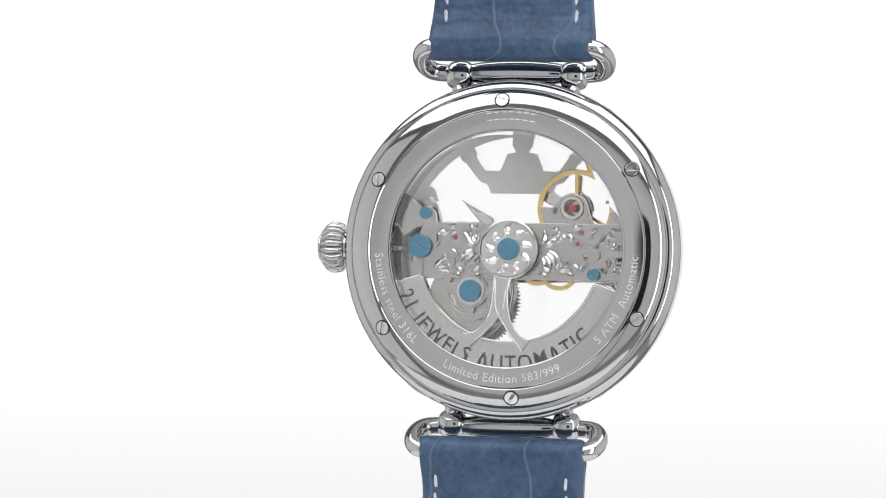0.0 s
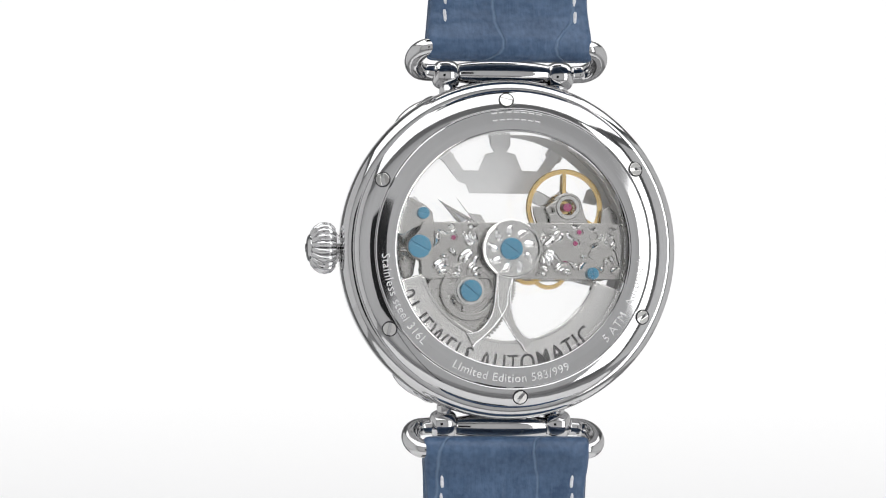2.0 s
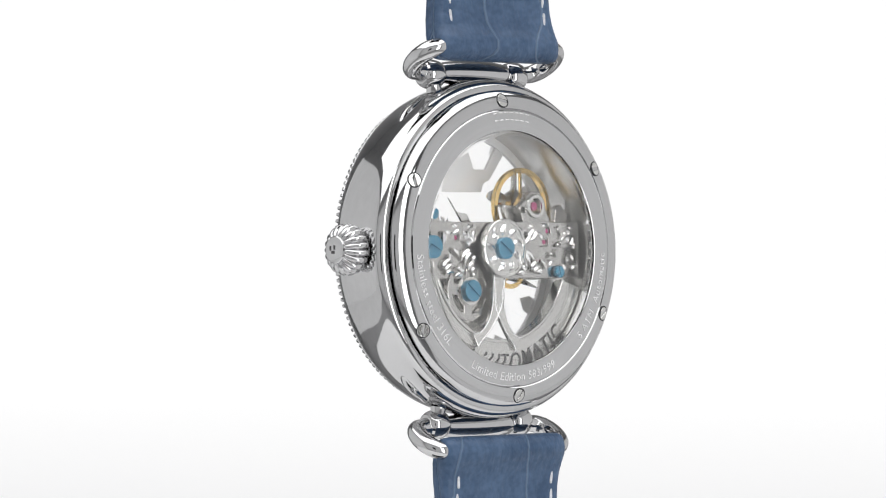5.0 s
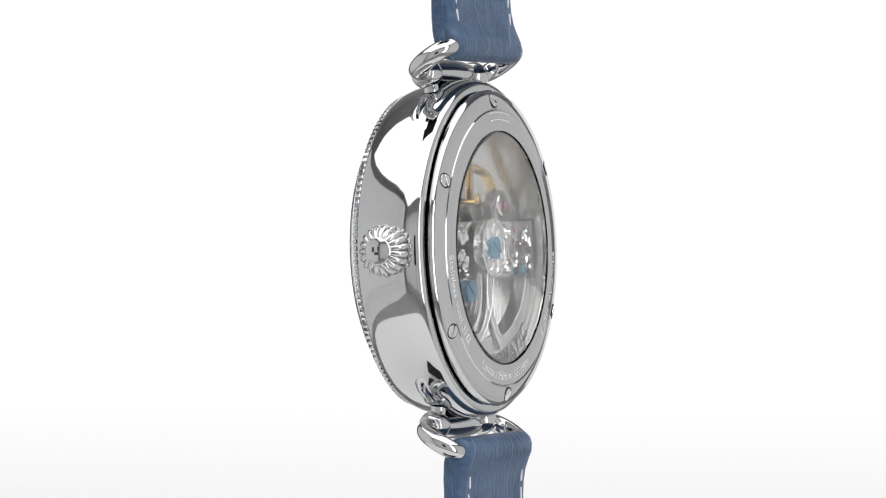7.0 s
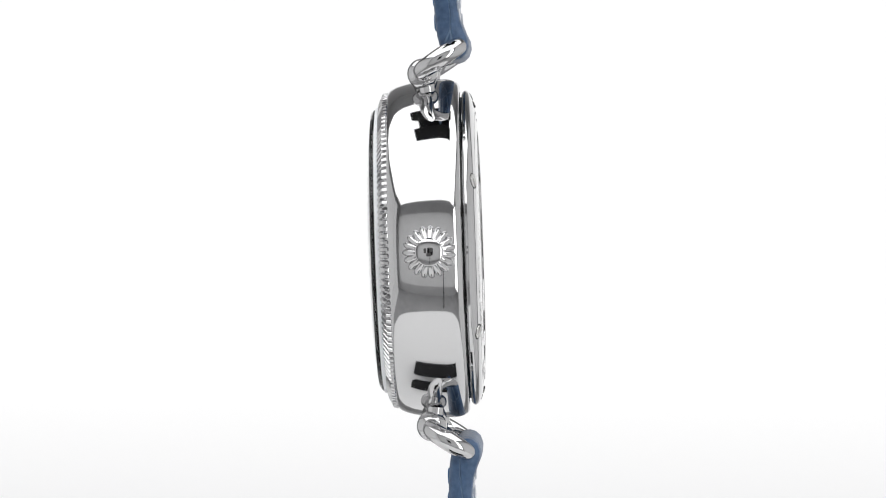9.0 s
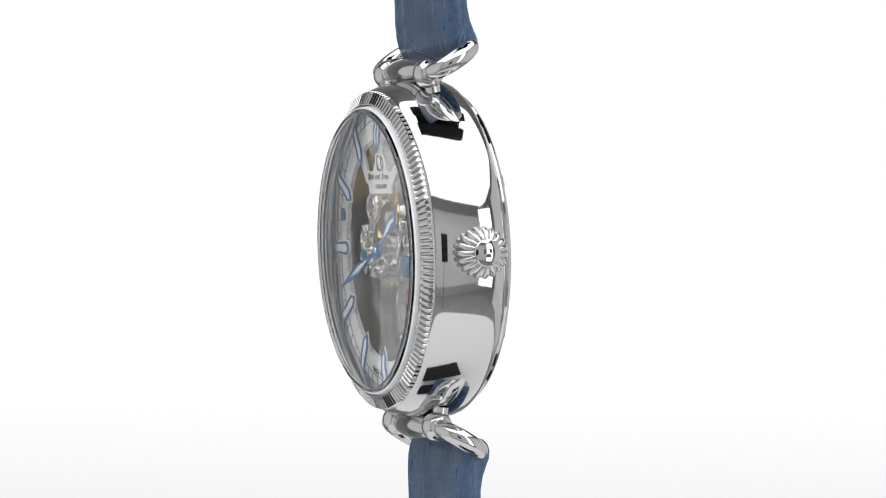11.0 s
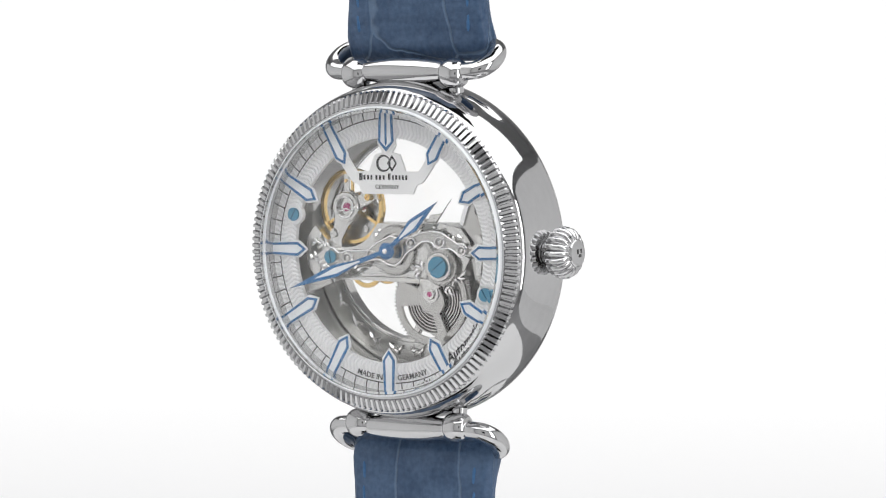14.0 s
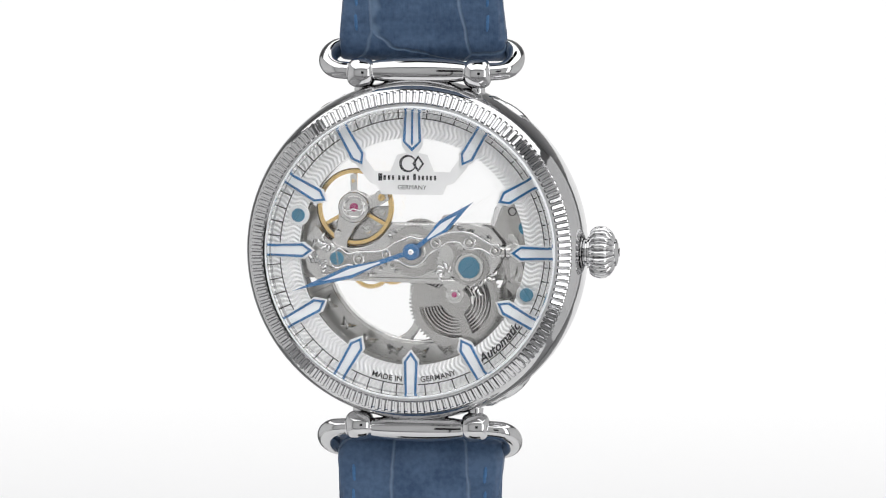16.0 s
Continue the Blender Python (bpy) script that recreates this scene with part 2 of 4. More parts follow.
def block(x0, x1, y0, y1, z0, z1, bevel=0.0):
    bm = bmesh.new()
    bmesh.ops.create_cube(bm, size=1)
    for v in bm.verts:
        v.co = ((x0 + x1) / 2 + v.co.x * (x1 - x0), (y0 + y1) / 2 + v.co.y * (y1 - y0), (z0 + z1) / 2 + v.co.z * (z1 - z0))
    if bevel:
        bmesh.ops.bevel(bm, geom=bm.edges[:], offset=bevel, segments=2, affect="EDGES", profile=0.5)
    return bm


def lettering(text, size, y, thick, back=False, radius=0.0, angle=0.0, inward=False, at=(0, 0), spacing=1.0, shear=0.0, bold=0.0):
    """Raised letters on a face. With a radius they run round the centre, from their middle at angle (degrees, as read)."""
    data = bpy.data.curves.new("words", "FONT")
    data.body, data.size, data.extrude = text, size, thick / 2
    data.align_x, data.space_character, data.shear = "CENTER", spacing, shear
    data.resolution_u, data.offset = 3, bold
    bm = from_curve(data, 0)
    for v in bm.verts:
        u, w, h = v.co.x, v.co.y, v.co.z
        if radius:
            if inward:
                a, r = radians(angle) + u / radius, radius - h
            else:
                a, r = radians(angle) - u / radius, radius + h
            u, h = r * math.cos(a), r * math.sin(a)
        else:
            u, h = u + at[0], h + at[1]
        v.co = (-u if back else u, y + w, h)
    bmesh.ops.recalc_face_normals(bm, faces=bm.faces)
    return bm


# ---------------------------------------------------------------- studio


def studio_part(name, bm, material, label, category="", kind="structure"):
    bmesh.ops.scale(bm, vec=(1000, 1000, 1000), verts=bm.verts)
    return tagged(part(name, bm, material, None), label, category, kind=kind)


def sweep(x0, x1, thick, profile):
    """A bent sheet along x, from (y, z) points."""
    bm = bmesh.new()
    rows = []
    for i, (y, z) in enumerate(profile):
        a, b = profile[max(i - 1, 0)], profile[min(i + 1, len(profile) - 1)]
        d = Vector((b[0] - a[0], b[1] - a[1])).normalized()
        off = Vector((d.y, -d.x)) * thick
        rows.append([bm.verts.new((x, y + o.x, z + o.y)) for o in (Vector((0, 0)), off) for x in (x0, x1)])
    for p, q in zip(rows, rows[1:]):
        bm.faces.new((p[0], p[1], q[1], q[0]))
        bm.faces.new((p[2], q[2], q[3], p[3]))
        bm.faces.new((p[0], q[0], q[2], p[2]))
        bm.faces.new((p[1], p[3], q[3], q[1]))
    for r in (rows[0], rows[-1]):
        bm.faces.new((r[0], r[2], r[3], r[1]))
    bmesh.ops.recalc_face_normals(bm, faces=bm.faces)
    return bm


TABLE = -0.0790
FLOOR = -0.60
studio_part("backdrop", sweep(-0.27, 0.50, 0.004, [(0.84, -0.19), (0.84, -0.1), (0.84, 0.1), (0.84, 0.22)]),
            BACKDROP, "seamless white paper backdrop with its light painted in as glow", "backdrop")
studio_part("floor", block(-1.4, 1.4, -1.4, 1.4, FLOOR - 0.02, FLOOR), FLOOR_GREY, "matt grey studio floor", "floor")
studio_part("wall_left", block(-1.42, -1.40, -1.4, 1.4, FLOOR, 1.2), GREY_CLOTH, "pale grey studio wall", "wall")
studio_part("wall_right", block(1.40, 1.42, -1.4, 1.4, FLOOR, 1.2), GREY_CLOTH, "pale grey studio wall", "wall")
studio_part("wall_front", block(-1.4, 1.4, -1.02, -1.00, FLOOR, 1.2), GREY_CLOTH, "pale grey studio wall", "wall")
studio_part("wall_back", block(-1.4, 1.4, 1.40, 1.42, FLOOR, 1.2), GREY_CLOTH, "pale grey studio wall", "wall")
studio_part("ceiling", block(-1.42, 1.42, -1.42, 1.42, 1.2, 1.22), GREY_CLOTH, "pale grey studio ceiling", "ceiling")
turntable = tagged(new("turntable"), "white round turntable on a grey pedestal", "turntable")
part("turntable_top", lathe([(0, -87), (94, -87), (96, -85), (96, -81), (94, TABLE * 1000), (0, TABLE * 1000)], 64, axis="z", closed=False), CARD, turntable)
part("pedestal", lathe([(0, FLOOR * 1000), (70, FLOOR * 1000), (70, FLOOR * 1000 + 15), (40, FLOOR * 1000 + 30), (40, -87), (0, -87)], 48, axis="z", closed=False), GREY_CLOTH, turntable)
# Unseen black panel, added to give the steel the camera's dark reflection.
flag = tagged(new("camera_dark_panel"), "unseen matt black panel on a thin stand, for the camera's dark reflection", "studio flag")
part("cloth", block(-90, 90, -742, -738, -110, 130, 1), BLACK_CLOTH, flag)
part("stand", block(-6, 6, -740, -730, FLOOR * 1000, -105, 1), BLACK_CLOTH, flag)

hanger = tagged(new("strap_hanger"), "matt black clamp on a rod that holds the strap", "clamp")
part("jaw", merge(block(-25, 25, -23, -5, 90, 112, 1.5), block(-25, 25, 8, 23, 90, 112, 1.5), block(-25, 25, -23, 23, 112, 118, 1.5)), BLACK_CLOTH, hanger)
part("rod", lathe([(0, 118), (5, 118), (5, 1200), (0, 1200)], 24, axis="z", closed=False), BLACK_CLOTH, hanger)
holder = tagged(new("strap_holder"), "matt black block under the strap on the turntable", "holder")
part("block", merge(block(-17, 17, -16, -1.5, TABLE * 1000, -67, 1), block(-17, 17, 5.5, 16, TABLE * 1000, -67, 1)), BLACK_CLOTH, holder)

# ---------------------------------------------------------------- the watch
watch = tagged(new("wristwatch"), "polished steel skeleton wristwatch with a blue leather strap on a turntable", "wristwatch")

# --- case
case = part("case", lathe([(15.9, -2.9), (18.35, -2.9), (18.35, -4.7), (18.6, -4.9), (19.9, -4.9), (20.2, -4.75), (20.5, -4.35), (20.82, -3.65), (21.08, -2.7), (21.3, -1.6), (21.44, -0.4),
                           (21.54, 0.8), (21.58, 2.0), (21.52, 2.95), (21.36, 3.6), (21.08, 4.08), (20.7, 4.34), (20.2, 4.42), (16.2, 4.42), (15.9, 4.1)], 192), STEEL, watch,
            "polished steel case band", sharp=50)
# Black ring set in the open gap to paint its shade.
part("gap_shade", lathe([(15.9, 4.2), (19.2, 4.2), (19.2, 5.0), (15.9, 5.0)], 128), DARK, watch, "black ring painting the shade in the gap between case and back")

# --- fluted bezel and front crystal
bezel = part("bezel", lathe([(18.05, -4.6), (20.05, -4.6), (19.9, -4.85), (19.4, -5.06), (18.72, -5.36), (18.52, -5.7), (18.2, -5.66), (18.05, -5.5)], 192), STEEL, watch, "fluted steel bezel")
tooth_bm = bmesh.new()
hw = math.pi * 19.4 / 150
prof = [(20.24, -4.65), (20.1, -5.15), (18.74, -5.8), (18.62, -5.6)]
cols = []
for r, y in prof:
    k = r / 19.4
    cols.append([tooth_bm.verts.new((-hw * 0.95 * k, y + 0.5, r - 0.2)), tooth_bm.verts.new((-hw * 0.4 * k, y, r)),
                 tooth_bm.verts.new((hw * 0.4 * k, y, r)), tooth_bm.verts.new((hw * 0.95 * k, y + 0.5, r - 0.2))])
for a, b in zip(cols, cols[1:]):
    for j in range(3):
        tooth_bm.faces.new((a[j], a[j + 1], b[j + 1], b[j]))
tooth_bm.faces.new(cols[0])
tooth_bm.faces.new(cols[-1])
bmesh.ops.recalc_face_normals(tooth_bm, faces=tooth_bm.faces)
tooth = part("tooth", tooth_bm, STEEL, bezel, flat=True)
for i in range(1, 150):
    shared("tooth", tooth.data, pose(0, 0, 0, 0, 360 * i / 150, 0), bezel)
crystal = part("front_crystal", lathe([(0, -7.55), (8, -7.48), (13, -7.28), (16.4, -7.02), (17.5, -6.8), (17.9, -6.5), (18.0, -6.1), (18.0, -5.0), (17.8, -5.0), (17.65, -5.7), (16.9, -5.95), (13, -6.3), (0, -6.6)], 144, closed=False),
               GLASS, watch, "clear domed crystal", sharp=25)
crystal.visible_shadow = False
# White ring added to paint the bright look of the glass edge.
part("crystal_edge_glint", lathe([(18.03, -5.0), (18.22, -5.0), (18.22, -6.05), (18.14, -6.22), (18.03, -6.25)], 144), LUME, bezel, "white ring painting the pale glint of the crystal edge")

# --- case back with its glass, screws and engraving
back = part("case_back", lathe([(15.0, 4.45), (19.45, 4.4), (19.85, 4.5), (20.05, 4.72), (20.1, 4.98), (19.95, 5.25), (19.55, 5.52), (18.95, 5.76), (18.2, 5.95), (17.75, 6.02), (17.6, 5.92),
                                (17.45, 6.05), (16.3, 6.18), (15.25, 6.29), (15.0, 6.26), (14.9, 6.2), (14.9, 4.6)], 192), STEEL, watch, "polished steel screwed case back", sharp=28)
rear = part("rear_crystal", lathe([(0, 6.15), (14.2, 6.15), (14.6, 6.1), (14.85, 5.95), (14.85, 5.0), (0, 5.0)], 128, closed=False), GLASS, watch, "clear flat crystal", sharp=25)
rear.visible_shadow = False
for i in range(6):
    a = 87.0 + 60 * i
    seat = Matrix.Translation((18.75 * MM * math.cos(radians(a)), 5.78 * MM, 18.75 * MM * math.sin(radians(a)))) @ Matrix.Rotation(radians(-a), 4, "Y") @ Matrix.Rotation(radians(-21), 4, "Z")
    # No hole is cut; a black ring paints the shade round the head.
    well = part("well_shade", lathe([(0.8, -0.3), (0.99, -0.3), (0.99, 0.05), (0.8, 0.05)], 32), DARK, back)
    well.matrix_basis = seat
    head = part("screw", slotted(0, 0, 0.85, -0.4, 0.12, 20 + i * 37 + a, slot=0.22, depth=0.24), BRIGHT, back, "slotted steel screw")
    head.matrix_basis = seat


def engrave(text, mid, size=1.5, spacing=1.08):
    bm = lettering(text, size, 6.13, 0.05, back=True, radius=16.85, angle=mid, inward=True, spacing=spacing)
    for v in bm.verts:
        r = math.hypot(v.co.x, v.co.z)
        v.co.y += (16.3 - r) * 0.11 + 0.07
    part("engraving", bm, ETCH, back, "pale engraved words")


engrave("Stainless steel 316L", 204.5)
engrave("Limited Edition 583/999", 269)
engrave("5 ATM", 323)
engrave("Automatic", 346)
for k in range(7):
    a = radians(98.6 - k * 3.2)
    b = block(-0.33, 0.33, -0.02, 0.02, -0.08, 0.08)
    bars = merge(b, block(-0.33, 0.33, -0.02, 0.02, 0.85, 1.0))
    for v in bars.verts:
        u, r = v.co.x, 16.3 + v.co.z
        v.co = (-(r * math.cos(a - u / 16.3)), 6.2 + v.co.y + (16.3 - r) * 0.11, r * math.sin(a - u / 16.3))
    part("engraving", bars, ETCH, back, "pale engraved bars")

# --- crown at three o'clock


def flute(r, x, a):
    k = abs(math.sin(a * 9.5))
    return r * (0.84 + 0.16 * k ** 0.7) if 1.7 < r else r


crown = part("crown", lathe([(0.0, 21.9), (1.9, 21.9), (2.7, 22.0), (3.15, 22.5), (3.3, 23.2), (3.2, 23.9), (2.8, 24.5), (2.2, 24.95), (1.75, 25.1)], 228, axis="x", closed=False, radius=flute),
             STEEL, watch, "fluted onion crown", sharp=40)
part("crown_cap", lathe([(0, 25.05), (1.72, 25.05), (1.72, 25.22), (1.6, 25.34), (1.3, 25.46), (0.9, 25.55), (0.45, 25.6), (0, 25.62)], 48, axis="x", closed=False), STEEL, crown)
part("emblem", merge(block(25.5, 25.64, -0.62, -0.3, -0.1, 0.5, 0.04), block(25.5, 25.64, 0.1, 0.42, 0.0, 0.55, 0.04), block(25.5, 25.64, -0.3, 0.3, -0.5, -0.1, 0.04)), GREY_INK, crown, "small dark emblem")
part("crown_collar", lathe([(0, 20.8), (2.0, 20.8), (2.05, 21.2), (1.7, 21.4), (1.7, 21.6), (2.0, 21.7), (2.05, 22.0), (0, 22.0)], 48, axis="x", closed=False), STEEL, crown)

# --- wire lugs, the collars that hold them and the strap


def lug(sign, front, rear, shift):
    """A closed steel loop: the thick bar on the case, round ends, and the bar inside the strap."""
    a = Vector((0, front, 22.5))
    b = Vector((0, rear, 25.45))
    mid, half = (a + b) / 2, (b - a) / 2
    path, rad = [], []
    for x in [v * 0.125 for v in range(-76, 77)]:
        d = abs(abs(x) - 7.35)
        path.append((x, a.y, a.z - 0.3 * math.exp(-(d / 1.3) ** 2)))
        r = 1.12 + 0.58 * (1 - (x / 6.3) ** 2) if abs(x) < 6.3 else 1.1
        if d < 1.55:
            r = max(r, 1.12 + 0.8 * math.sqrt(1 - (d / 1.55) ** 2))
        rad.append(r)
    for i in range(1, 24):
        t = math.pi * i / 24
        p = mid - half * math.cos(t)
        path.append((9.6 + 2.25 * math.sin(t) ** 0.85, p.y, p.z))
        rad.append(1.08 + 0.14 * math.sin(t))
    for x in (9.5, 7, 3, 0, -3, -7, -9.5):
        path.append((x, b.y, b.z))
        rad.append(0.9)
    for i in range(1, 24):
        t = math.pi * i / 24
        p = mid + half * math.cos(t)
        path.append((-9.6 - 2.25 * math.sin(t) ** 0.85, p.y, p.z))
        rad.append(1.08 + 0.14 * math.sin(t))
    path = [(x, y, z * sign) for x, y, z in path]
    loop = part("lug", tube(path, rad, 28, loop=True), STEEL, watch, "polished steel wire lug", sharp=85)
    loop.location.x = shift * MM
    for s in (-1, 1):
        # the short neck under each bead, and the leaf that lies along the case
        neck = [(7.35, front + 0.3, 21.7), (7.35, front + 0.4, 21.0), (7.3, front + 0.5, 20.6), (7.3, front + 0.6, 19.8)]
        part("lug_collar", tube([(s * x, y, z * sign) for x, y, z in neck], [1.1, 0.85, 0.95, 1.0], 24), STEEL, loop, sharp=60)
        leaf = []
        for k in range(13):
            t = radians(67 - k * 1.55)
            leaf.append((s * 20.7 * math.cos(t), front - 0.1 + 0.13 * k + 0.25 * math.sin(k * 0.5), 20.7 * math.sin(t) * sign))
        part("lug_leaf", tube(leaf, [0.4, 0.75, 0.95, 0.96, 0.92, 0.98, 1.04, 1.06, 1.04, 1.0, 0.92, 0.8, 0.6], 20), STEEL, loop, sharp=50)
    return loop


lug(1, -0.95, 3.75, 0.3)
lug(-1, -1.25, 3.2, 0.4)


def strap_half(sign, name):
    """Padded strap folded round the lug bar; it runs on past the view."""
    front = [(1.15, 95.0), (1.15, 60.0), (1.15, 45.0), (1.2, 36.0), (1.25, 32.0), (1.35, 29.6), (1.55, 27.6), (1.85, 26.2), (2.35, 25.1), (3.05, 24.5)]
    rear_side = [(3.9, 24.35), (4.7, 24.6), (5.35, 25.2), (5.65, 26.1), (5.55, 27.1), (5.1, 28.1), (4.65, 29.4), (4.4, 31.0), (4.3, 34.0), (4.3, 45.0), (4.3, 60.0), (4.3, 95.0)]
    end = 111.0 if sign > 0 else 78.5
    loop = [(y, z - 0.7 if z < 70 else end) for y, z in front + rear_side]
    mid = (2.7, 30.0)
    bm = bmesh.new()
    xs = [-1.0, -0.985, -0.95, -0.88, -0.6, -0.3, 0, 0.3, 0.6, 0.88, 0.95, 0.985, 1.0]
    puff = [0.50, 0.72, 0.88, 0.96, 1.0, 1.0, 1.0, 1.0, 1.0, 0.96, 0.88, 0.72, 0.50]
    rings = []
    for x, k in zip(xs, puff):
        ring = []
        for y, z in loop:
            half = 10.55 if z < 27 else 10.55 - min((z - 27) * 0.12, 0.55) - max(z - 31, 0) * 0.02
            cy = 2.75 if z > 28 else 2.75 + (28 - z) * 0.28
            yy = cy + (y - cy) * k
            zz = z if z > 26.5 else 26.5 + (z - 26.5) * (0.75 + 0.25 * k)
            ring.append(bm.verts.new((x * half, yy, zz * sign)))
        rings.append(ring)
    n = len(loop)
    for a, b in zip(rings, rings[1:]):
        for j in range(n):
            bm.faces.new((a[j], a[(j + 1) % n], b[(j + 1) % n], b[j]))
    for r in (rings[0], rings[-1]):
        bm.faces.new(r)
    bmesh.ops.recalc_face_normals(bm, faces=bm.faces)
    bmesh.ops.subdivide_edges(bm, edges=bm.edges[:], cuts=1, use_grid_fill=True)
    strap = part(name, bm, LEATHER, watch, "blue scale-embossed leather strap", sharp=60)
    strap.location = (0.3 * MM if sign > 0 else 0.4 * MM, -0.5 * MM if sign > 0 else -0.7 * MM, 0)
    # stitches along both edges, pale on the lining, blue on the face
    for face, y, mat, z0 in (("rear", 4.2, THREAD, 28.2), ("front", 1.44, BLUE_THREAD, 27.8)):
        me = None
        for s in (-1, 1):
            for k in range(12):
                z = (z0 + 0.8 + k * 3.0) * sign
                if abs(z) > 62:
                    break
                lift = (0.18 if face == "rear" else 0.1) * max(0, 1 - k)
                if me is None:
                    st = tube([(0, 0.05, -1.15), (0.02, 0, -0.8), (0, 0, 0), (0.02, 0, 0.8), (0, 0.05, 1.15)], [0.14, 0.24, 0.27, 0.24, 0.14], 8)
                    ob = part("stitch", st, mat, strap)
                    me = ob.data
                    ob.matrix_basis = pose(s * 8.35 * MM, (y + lift) * MM, z * MM, 0, 4 * s, 0)
                else:
                    shared("stitch", me, pose(s * 8.35 * MM, (y + lift) * MM, z * MM, 0, 4 * s, 0), strap)
    return strap


strap_half(1, "upper_strap")
strap_half(-1, "lower_strap")

# --- dial ring, minute track, markers, logo plate
DIAL = -4.4
dial = part("dial_ring", lathe([(14.25, DIAL), (18.2, DIAL), (18.2, DIAL + 0.4), (14.25, DIAL + 0.4)], 160), GUILLOCHE, watch, "silvered wavy guilloche dial ring")
part("flange", lathe([(18.12, -6.0), (18.34, -6.0), (18.34, DIAL + 0.3), (17.75, DIAL + 0.3), (17.72, DIAL - 0.02)], 160), STEEL, dial, "polished inner flange", sharp=40)
part("inner_wall", lathe([(15.2, DIAL + 0.4), (15.9, DIAL + 0.4), (15.9, 4.3), (15.2, 4.3)], 160), BRUSHED, watch, "brushed movement ring inside the case")
part("dial_back", lathe([(14.22, DIAL + 0.38), (18.2, DIAL + 0.38), (18.2, DIAL + 0.56), (14.22, DIAL + 0.56)], 160), SILVER, dial, "plain silvered underside")
part("track_line", lathe([(16.62, DIAL - 0.03), (16.75, DIAL - 0.03), (16.75, DIAL + 0.02), (16.62, DIAL + 0.02)], 160), DARK, dial, "printed black minute track")
tick = part("tick", block(-0.07, 0.07, DIAL - 0.03, DIAL + 0.02, 16.7, 17.7), DARK, dial)
for i in range(1, 60):
    shared("tick", tick.data, pose(0, 0, 0, 0, 6 * i, 0), dial)


def marker_outline(w, tip, outer, inset=0.0):
    t, o = tip + inset * 1.5, outer - inset * 0.4
    k = w - inset
    return [(-k * 0.82, o), (-k, tip + 1.25), (0, t), (k, tip + 1.25), (k * 0.82, o)]


plate_shape = [(1.15, 14.3), (1.3, 13.2), (0.75, 12.35), (1.9, 12.1), (2.75, 10.0), (4.7, 10.0), (6.2, 12.1), (7.6, 14.4), (8.6, 13.7), (6.9, 10.6), (5.3, 8.6),
               (4.35, 8.3), (3.9, 7.15)]
plate_shape = plate_shape + [(-x, z) for x, z in plate_shape[::-1]]
logo = part("logo_plate", plate([plate_shape], DIAL - 0.02, DIAL + 0.33, 0.05), SILVER, watch, "small silvered nameplate held by two arms")
emblem = merge(plate([circ(-0.55, 11.0, 1.08, 40), circ(-0.45, 11.0, 0.84, 40)], DIAL - 0.06, DIAL, 0.01),
               plate([[(0.0, 11.0), (0.75, 9.95), (1.5, 11.0), (0.75, 12.05)], [(0.32, 11.0), (0.78, 10.35), (1.24, 11.0), (0.78, 11.65)]], DIAL - 0.07, DIAL - 0.01, 0.01))
part("emblem", emblem, DARK, logo, "black printed emblem")
b = block(-4.25, -3.75, DIAL - 0.06, DIAL, 8.85, 9.75)
x = -3.6
for w in (0.5, 0.45, 0.4, 0, 0.45, 0.5, 0.45, 0, 0.55, 0.4, 0.45, 0.4, 0.45, 0.45):
    if w:
        tall = 9.75 if w == 0.55 else 9.52
        b = merge(b, block(x, x + w * 0.62, DIAL - 0.06, DIAL, 8.95, tall))
    x += (w or 0.22) + 0.07
part("name_bars", b, DARK, logo, "black printed bars")
part("words", lettering("GERMANY", 0.78, DIAL - 0.04, 0.04, at=(0, 7.8)), DARK, logo, "small black capitals")

for h in range(12):
    w = 1.15 if h == 0 else 0.88
    tip, outer = 12.5, 18.0
    turn = pose(0, 0, 0, 0, 30 * h, 0)
    mk = part("hour_marker", plate([marker_outline(w + 0.2, tip - 0.3, outer)], DIAL - 0.16, DIAL - 0.02, 0.04), SILVER, dial, "applied steel hour marker")
    mk.matrix_basis = turn
    fr = part("marker_frame", plate([marker_outline(w, tip, outer), marker_outline(w, tip, outer, 0.33)], DIAL - 0.34, DIAL - 0.14, 0.04), BLUE_PAINT, mk, "blue marker frame")
    part("marker_fill", plate([marker_outline(w, tip, outer, 0.3)], DIAL - 0.24, DIAL - 0.15, 0.02), LUME, mk, "white luminous fill")
    if h == 0:
        part("marker_rib", plate([[(-0.14, 18), (-0.14, 13.6), (0, 13.2), (0.14, 13.6), (0.14, 18)]], DIAL - 0.34, DIAL - 0.14, 0.03), BLUE_PAINT, mk)

part("words", lettering("MADE IN", 1.0, DIAL - 0.05, 0.05, radius=16.35, angle=259.2, inward=True, bold=0.008), DARK, dial, "small black capitals")
part("words", lettering("GERMANY", 1.0, DIAL - 0.05, 0.05, radius=16.35, angle=282.4, inward=True, bold=0.008), DARK, dial, "small black capitals")
part("words", lettering("Automatic", 1.6, DIAL - 0.05, 0.05, radius=16.5, angle=314.5, inward=True, shear=0.35, bold=0.04), DARK, dial, "black script word")

# --- hour and minute pointers


